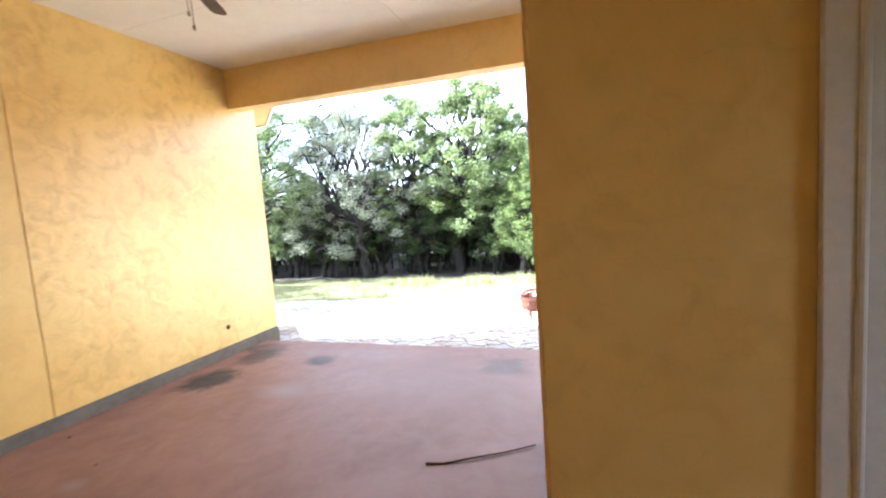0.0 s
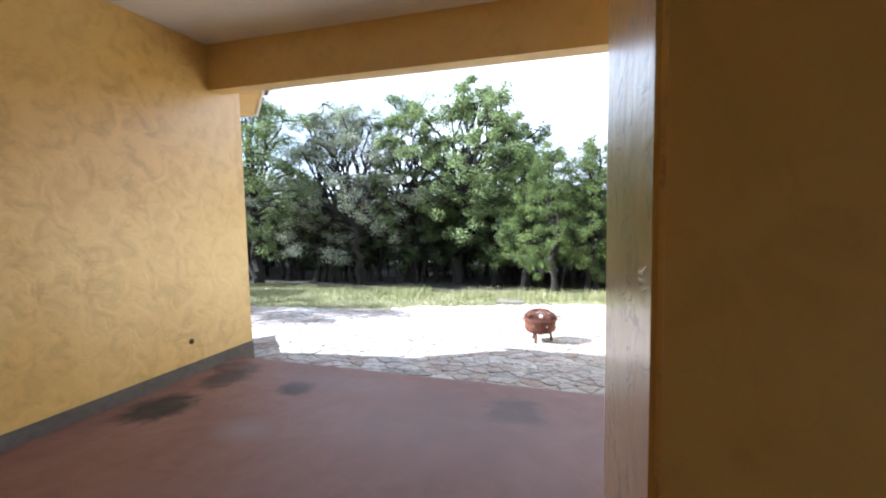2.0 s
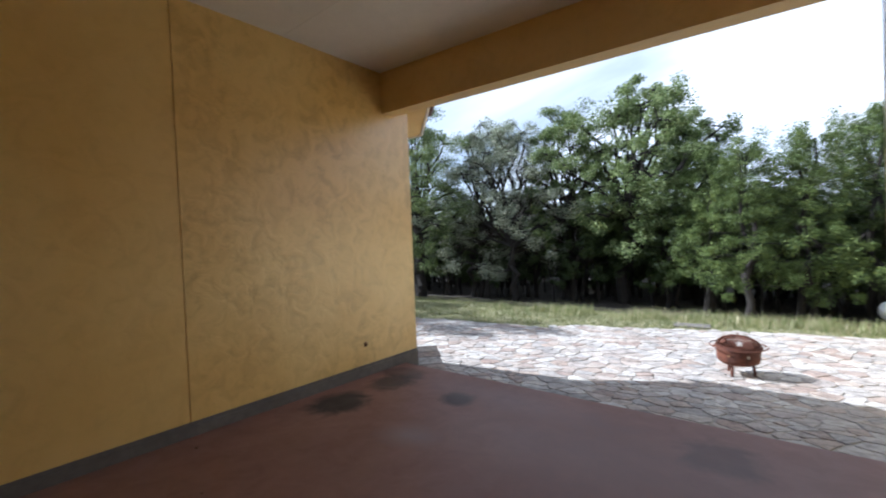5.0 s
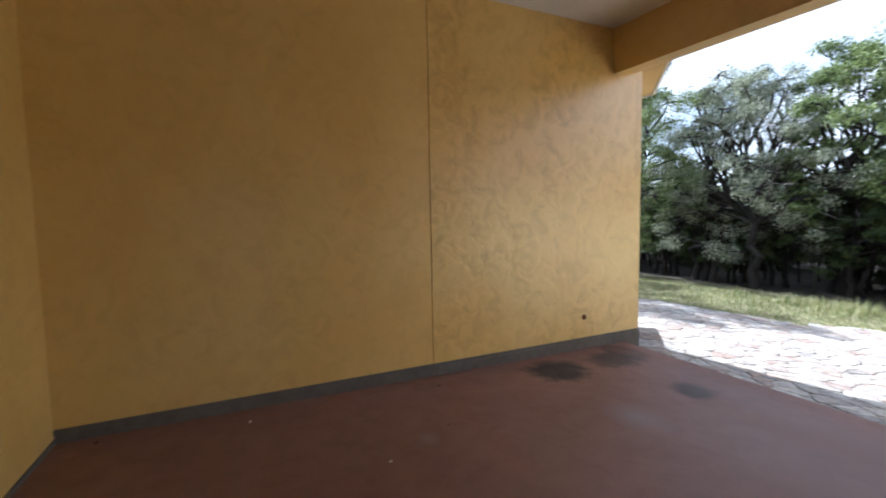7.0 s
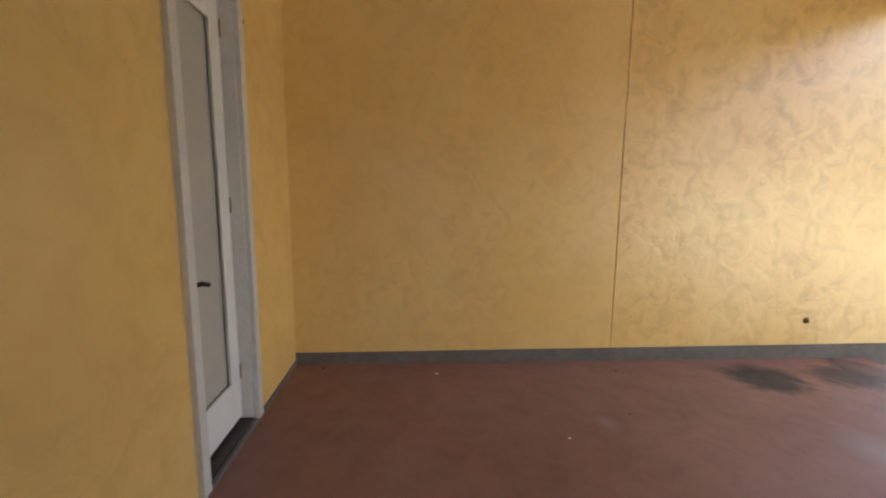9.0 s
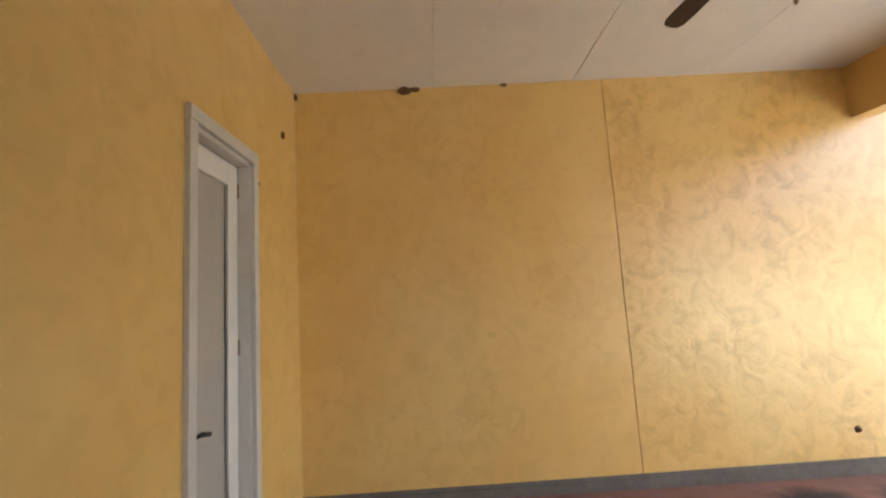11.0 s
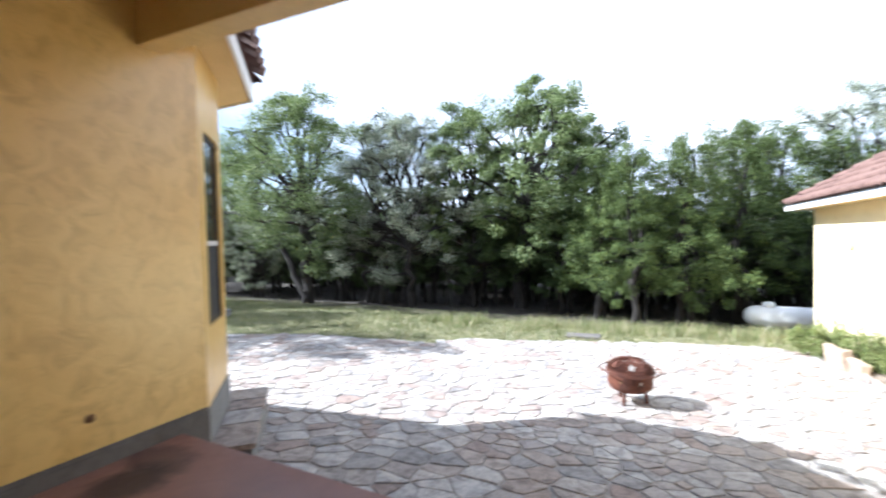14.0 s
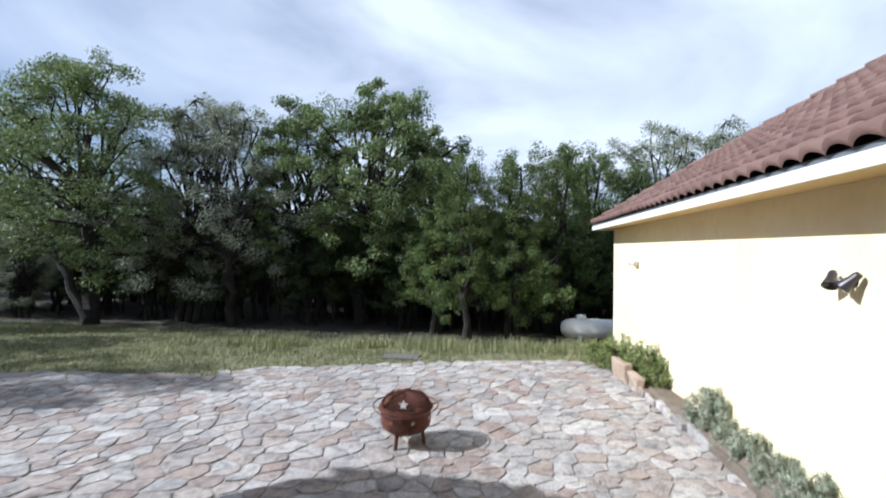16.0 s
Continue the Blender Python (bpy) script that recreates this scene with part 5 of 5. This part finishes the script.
# ---- garage roof tiles ----
def tile_grid(width, length, rise):
    """One barrel tile, arched across x, its lower end at y = 0 and raised."""
    n = 7
    v = []
    for y, lift in ((0.0, 0.055), (length, 0.0)):
        for k in range(n):
            u = k / (n - 1)
            v.append((width * (u - 0.5) * 1.04, y, lift + rise * math.sin(math.pi * u) ** 0.8))
    for k in range(n):
        u = k / (n - 1)
        v.append((width * (u - 0.5) * 1.04, 0.0, 0.012 + (rise - 0.016) * math.sin(math.pi * u) ** 0.8))
    f = [(k, k + 1, n + k + 1, n + k) for k in range(n - 1)] + [(k + 1, k, 2 * n + k, 2 * n + k + 1) for k in range(n - 1)]
    return np.array(v), np.array(f)


TW, TL = 0.235, 0.36
tv, tf = tile_grid(TW, TL + 0.06, 0.075)
tile_mesh = raw_mesh("tile", tv, tf, TILE)
tile_mesh.shade_smooth()
slope_len = RUN * math.sqrt(1 + PITCH ** 2)
ang = math.degrees(math.atan(PITCH))
near, far_v, far_f = 0, [], []
rt = random.Random(3)
cols = int((EV[0][1] - EV[1][1]) / TW)
rows_n = int(slope_len / TL)
slots = []
for c in range(cols):
    for r in range(rows_n + 1):
        y = EV[0][1] - (c + 0.5) * TW
        d = r * TL / math.sqrt(1 + PITCH ** 2)
        if d + 0.18 > EV[0][1] - y or d > RUN - 0.1:
            continue
        slots.append((abs(y - 9.0) + 0.6 * r, c, r, y, d))
slots.sort()
for rank, (_, c, r, y, d) in enumerate(slots):
    x = EV[0][0] + d
    m = pose(x - 0.05, y, FZ1 + d * PITCH - 0.02) @ pose(0, 0, 0, 0, 0, -90) @ pose(0, 0, 0, ang + rt.uniform(-1.2, 1.2), 0, rt.uniform(-0.8, 0.8))
    if rank < 300:
        o = new("tile", tile_mesh)
        o.parent = west_roof
        o.matrix_basis = Matrix.Translation((-GX, -GY, 0)) @ m
    else:
        base = len(far_v) * len(tv)
        mm = np.array(m)
        far_v.append(tv @ mm[:3, :3].T + mm[:3, 3] - np.array([GX, GY, 0]))
        far_f.append(tf + base)
rest = new("tile_field", raw_mesh("tile_field", np.concatenate(far_v), np.concatenate(far_f), TILE_FAR))
rest.data.shade_smooth()
rest.parent = west_roof
tagged(rest, kind="stuff")
# hip caps along the near hip
hv, hf = tile_grid(0.24, 0.46, 0.10)
hip_mesh = raw_mesh("hip_tile", hv, hf, TILE)
hip_dir = Vector((RUN, -RUN, RUN * PITCH))
n_hip = int(hip_dir.length / 0.40)
for k in range(n_hip):
    p = Vector((EV[0][0], EV[0][1], FZ1 + 0.03)) + hip_dir * (k * 0.40 / hip_dir.length)
    o = new("hip_tile", hip_mesh)
    o.parent = west_roof
    o.matrix_basis = Matrix.Translation(p - Vector((GX, GY, 0))) @ pose(0, 0, 0, 0, 0, -135) @ pose(0, 0, 0, math.degrees(math.atan2(hip_dir.z, math.hypot(hip_dir.x, hip_dir.y))))
# tiles along the bay's eave, dark against the sky
for a, b in ((E0, E1), (E1, E2)):
    d = Vector((b[0] - a[0], b[1] - a[1]))
    turn = math.degrees(math.atan2(d.y, d.x))
    for k in range(int(d.length / 0.25) + 1):
        q = (k * 0.25 + 0.1) / d.length
        if q > 1.02:
            continue
        o = new("roof_tile", tile_mesh)
        o.matrix_basis = pose(a[0] + d.x * q, a[1] + d.y * q, 3.33) @ pose(0, 0, 0, 0, 0, turn) @ pose(0, -0.10, 0, 32)
        o.parent = bpy.data.objects["roof_bay_1"]

# ---- flagstones ----
def clip(poly, px, py, nx, ny):
    """The part of a plan polygon on the side of a line away from n."""
    out = []
    for (x0, y0), (x1, y1) in zip(poly, poly[1:] + poly[:1]):
        d0, d1 = (x0 - px) * nx + (y0 - py) * ny, (x1 - px) * nx + (y1 - py) * ny
        if d0 <= 0:
            out.append((x0, y0))
        if (d0 < 0) != (d1 < 0) and d0 != d1:
            t = d0 / (d0 - d1)
            out.append((x0 + (x1 - x0) * t, y0 + (y1 - y0) * t))
    return out


def flag_plan(seed=4):
    """Irregular stones from scattered seeds of uneven spacing; joints come from insetting each cell."""
    rs = random.Random(seed)
    pts, cells = [], {}
    for _ in range(34000):
        x, y = rs.uniform(-7.0, 6.9), rs.uniform(4.6, 14.6)
        gap = 0.13 + 0.20 * (noise.noise((x * 1.3, y * 1.3, 2.0)) * 0.5 + 0.5) + rs.uniform(-0.09, 0.16)
        i, j = int(x // 0.9), int(y // 0.9)
        if all(((x - a) * 0.85) ** 2 + ((y - b) * 1.15) ** 2 > gap * gap for q in range(i - 1, i + 2) for r in range(j - 1, j + 2) for a, b in cells.get((q, r), ())):
            pts.append((x, y))
            cells.setdefault((i, j), []).append((x, y))
    plan = []
    for x, y in pts:
        if not in_poly(x, y, PAVE) or y < SLAB_Y + 0.02:
            continue
        poly = [(x - 0.6, y - 0.6), (x + 0.6, y - 0.6), (x + 0.6, y + 0.6), (x - 0.6, y + 0.6)]
        i, j = int(x // 0.9), int(y // 0.9)
        for a in range(i - 1, i + 2):
            for b in range(j - 1, j + 2):
                for qx, qy in cells.get((a, b), ()):
                    if (qx, qy) != (x, y):
                        dx, dy = qx - x, qy - y
                        L = math.hypot(dx, dy)
                        w = 0.0085 + 0.006 * noise.noise((x + qx, y + qy, 1))
                        poly = clip(poly, x + dx / 2 - dx / L * w, y + dy / 2 - dy / L * w, dx / L, dy / L)
                        if not poly:
                            break
        if len(poly) >= 3:
            plan.append((x, y, poly, rs.uniform(-0.005, 0.006)))
    return plan


def flag_geometry(x, y, poly, lift):
    """Corners and faces of one stone about its own place: wavy worn outline, rounded rim, uneven top."""
    ring = []
    for (x0, y0), (x1, y1) in zip(poly, poly[1:] + poly[:1]):
        L = math.hypot(x1 - x0, y1 - y0)
        if L < 0.012:
            continue
        cuts = 4 if L > 0.24 else 3 if L > 0.15 else 2 if L > 0.07 else 1
        for k in range(cuts):
            u = k / cuts
            px, py = x0 + (x1 - x0) * u, y0 + (y1 - y0) * u
            if k == 0 and cuts > 1:
                px, py = px + (x - px) * 0.05, py + (y - py) * 0.05
            wx = 0.08 * noise.noise((px * 1.6, py * 1.6, 3)) + 0.018 * noise.noise((px * 5, py * 5, 5)) + 0.010 * noise.noise((px * 16, py * 16, 3))
            wy = 0.08 * noise.noise((px * 1.6, py * 1.6, 9)) + 0.018 * noise.noise((px * 5, py * 5, 11)) + 0.010 * noise.noise((px * 16, py * 16, 7))
            ring.append((px + wx, max(py + wy, SLAB_Y + 0.012)))
    n = len(ring)
    x0, y0 = x, y
    x, y = sum(p[0] for p in ring) / n, sum(p[1] for p in ring) / n
    v = []
    for shrink, dz in ((1.0, -0.03), (1.0, 0.004), (0.965, 0.013)):
        for px, py in ring:
            qx, qy = x + (px - x) * shrink, y + (py - y) * shrink
            v.append((qx - x0, qy - y0, gz(qx, qy) - gz(x0, y0) + dz + lift + 0.004 * noise.noise((qx * 4, qy * 4, 0))))
    v.append((x - x0, y - y0, gz(x, y) - gz(x0, y0) + 0.015 + lift))
    f = []
    for r in range(2):
        for k in range(n):
            j = (k + 1) % n
            f.append((r * n + k, r * n + j, (r + 1) * n + j, (r + 1) * n + k))
    tris = [(2 * n + k, 2 * n + (k + 1) % n, 3 * n) for k in range(n)]
    return v, f + tris


flags = flag_plan()
flags.sort(key=lambda s: (s[0] - 3.2) ** 2 + (s[1] - 6.5) ** 2)
joined_v, joined_f = [], []
for k, (x, y, poly, lift) in enumerate(flags):
    v, f = flag_geometry(x, y, poly, lift)
    if k < 300:
        me = bpy.data.meshes.new("stone")
        me.from_pydata(v, [], f)
        me.materials.append(FLAG)
        o = new("stone", me)
        o.location = (x, y, gz(x, y))
        o.parent = pavement
    else:
        b = len(joined_v)
        joined_v += [(p[0] + x, p[1] + y, p[2] + gz(x, y)) for p in v]
        joined_f += [tuple(i + b for i in q) for q in f]
me = bpy.data.meshes.new("stone_field")
me.from_pydata(joined_v, [], joined_f)
me.materials.append(FLAG_FAR)
o = new("stone_field", me)
o.parent = pavement
tagged(o, kind="stuff")
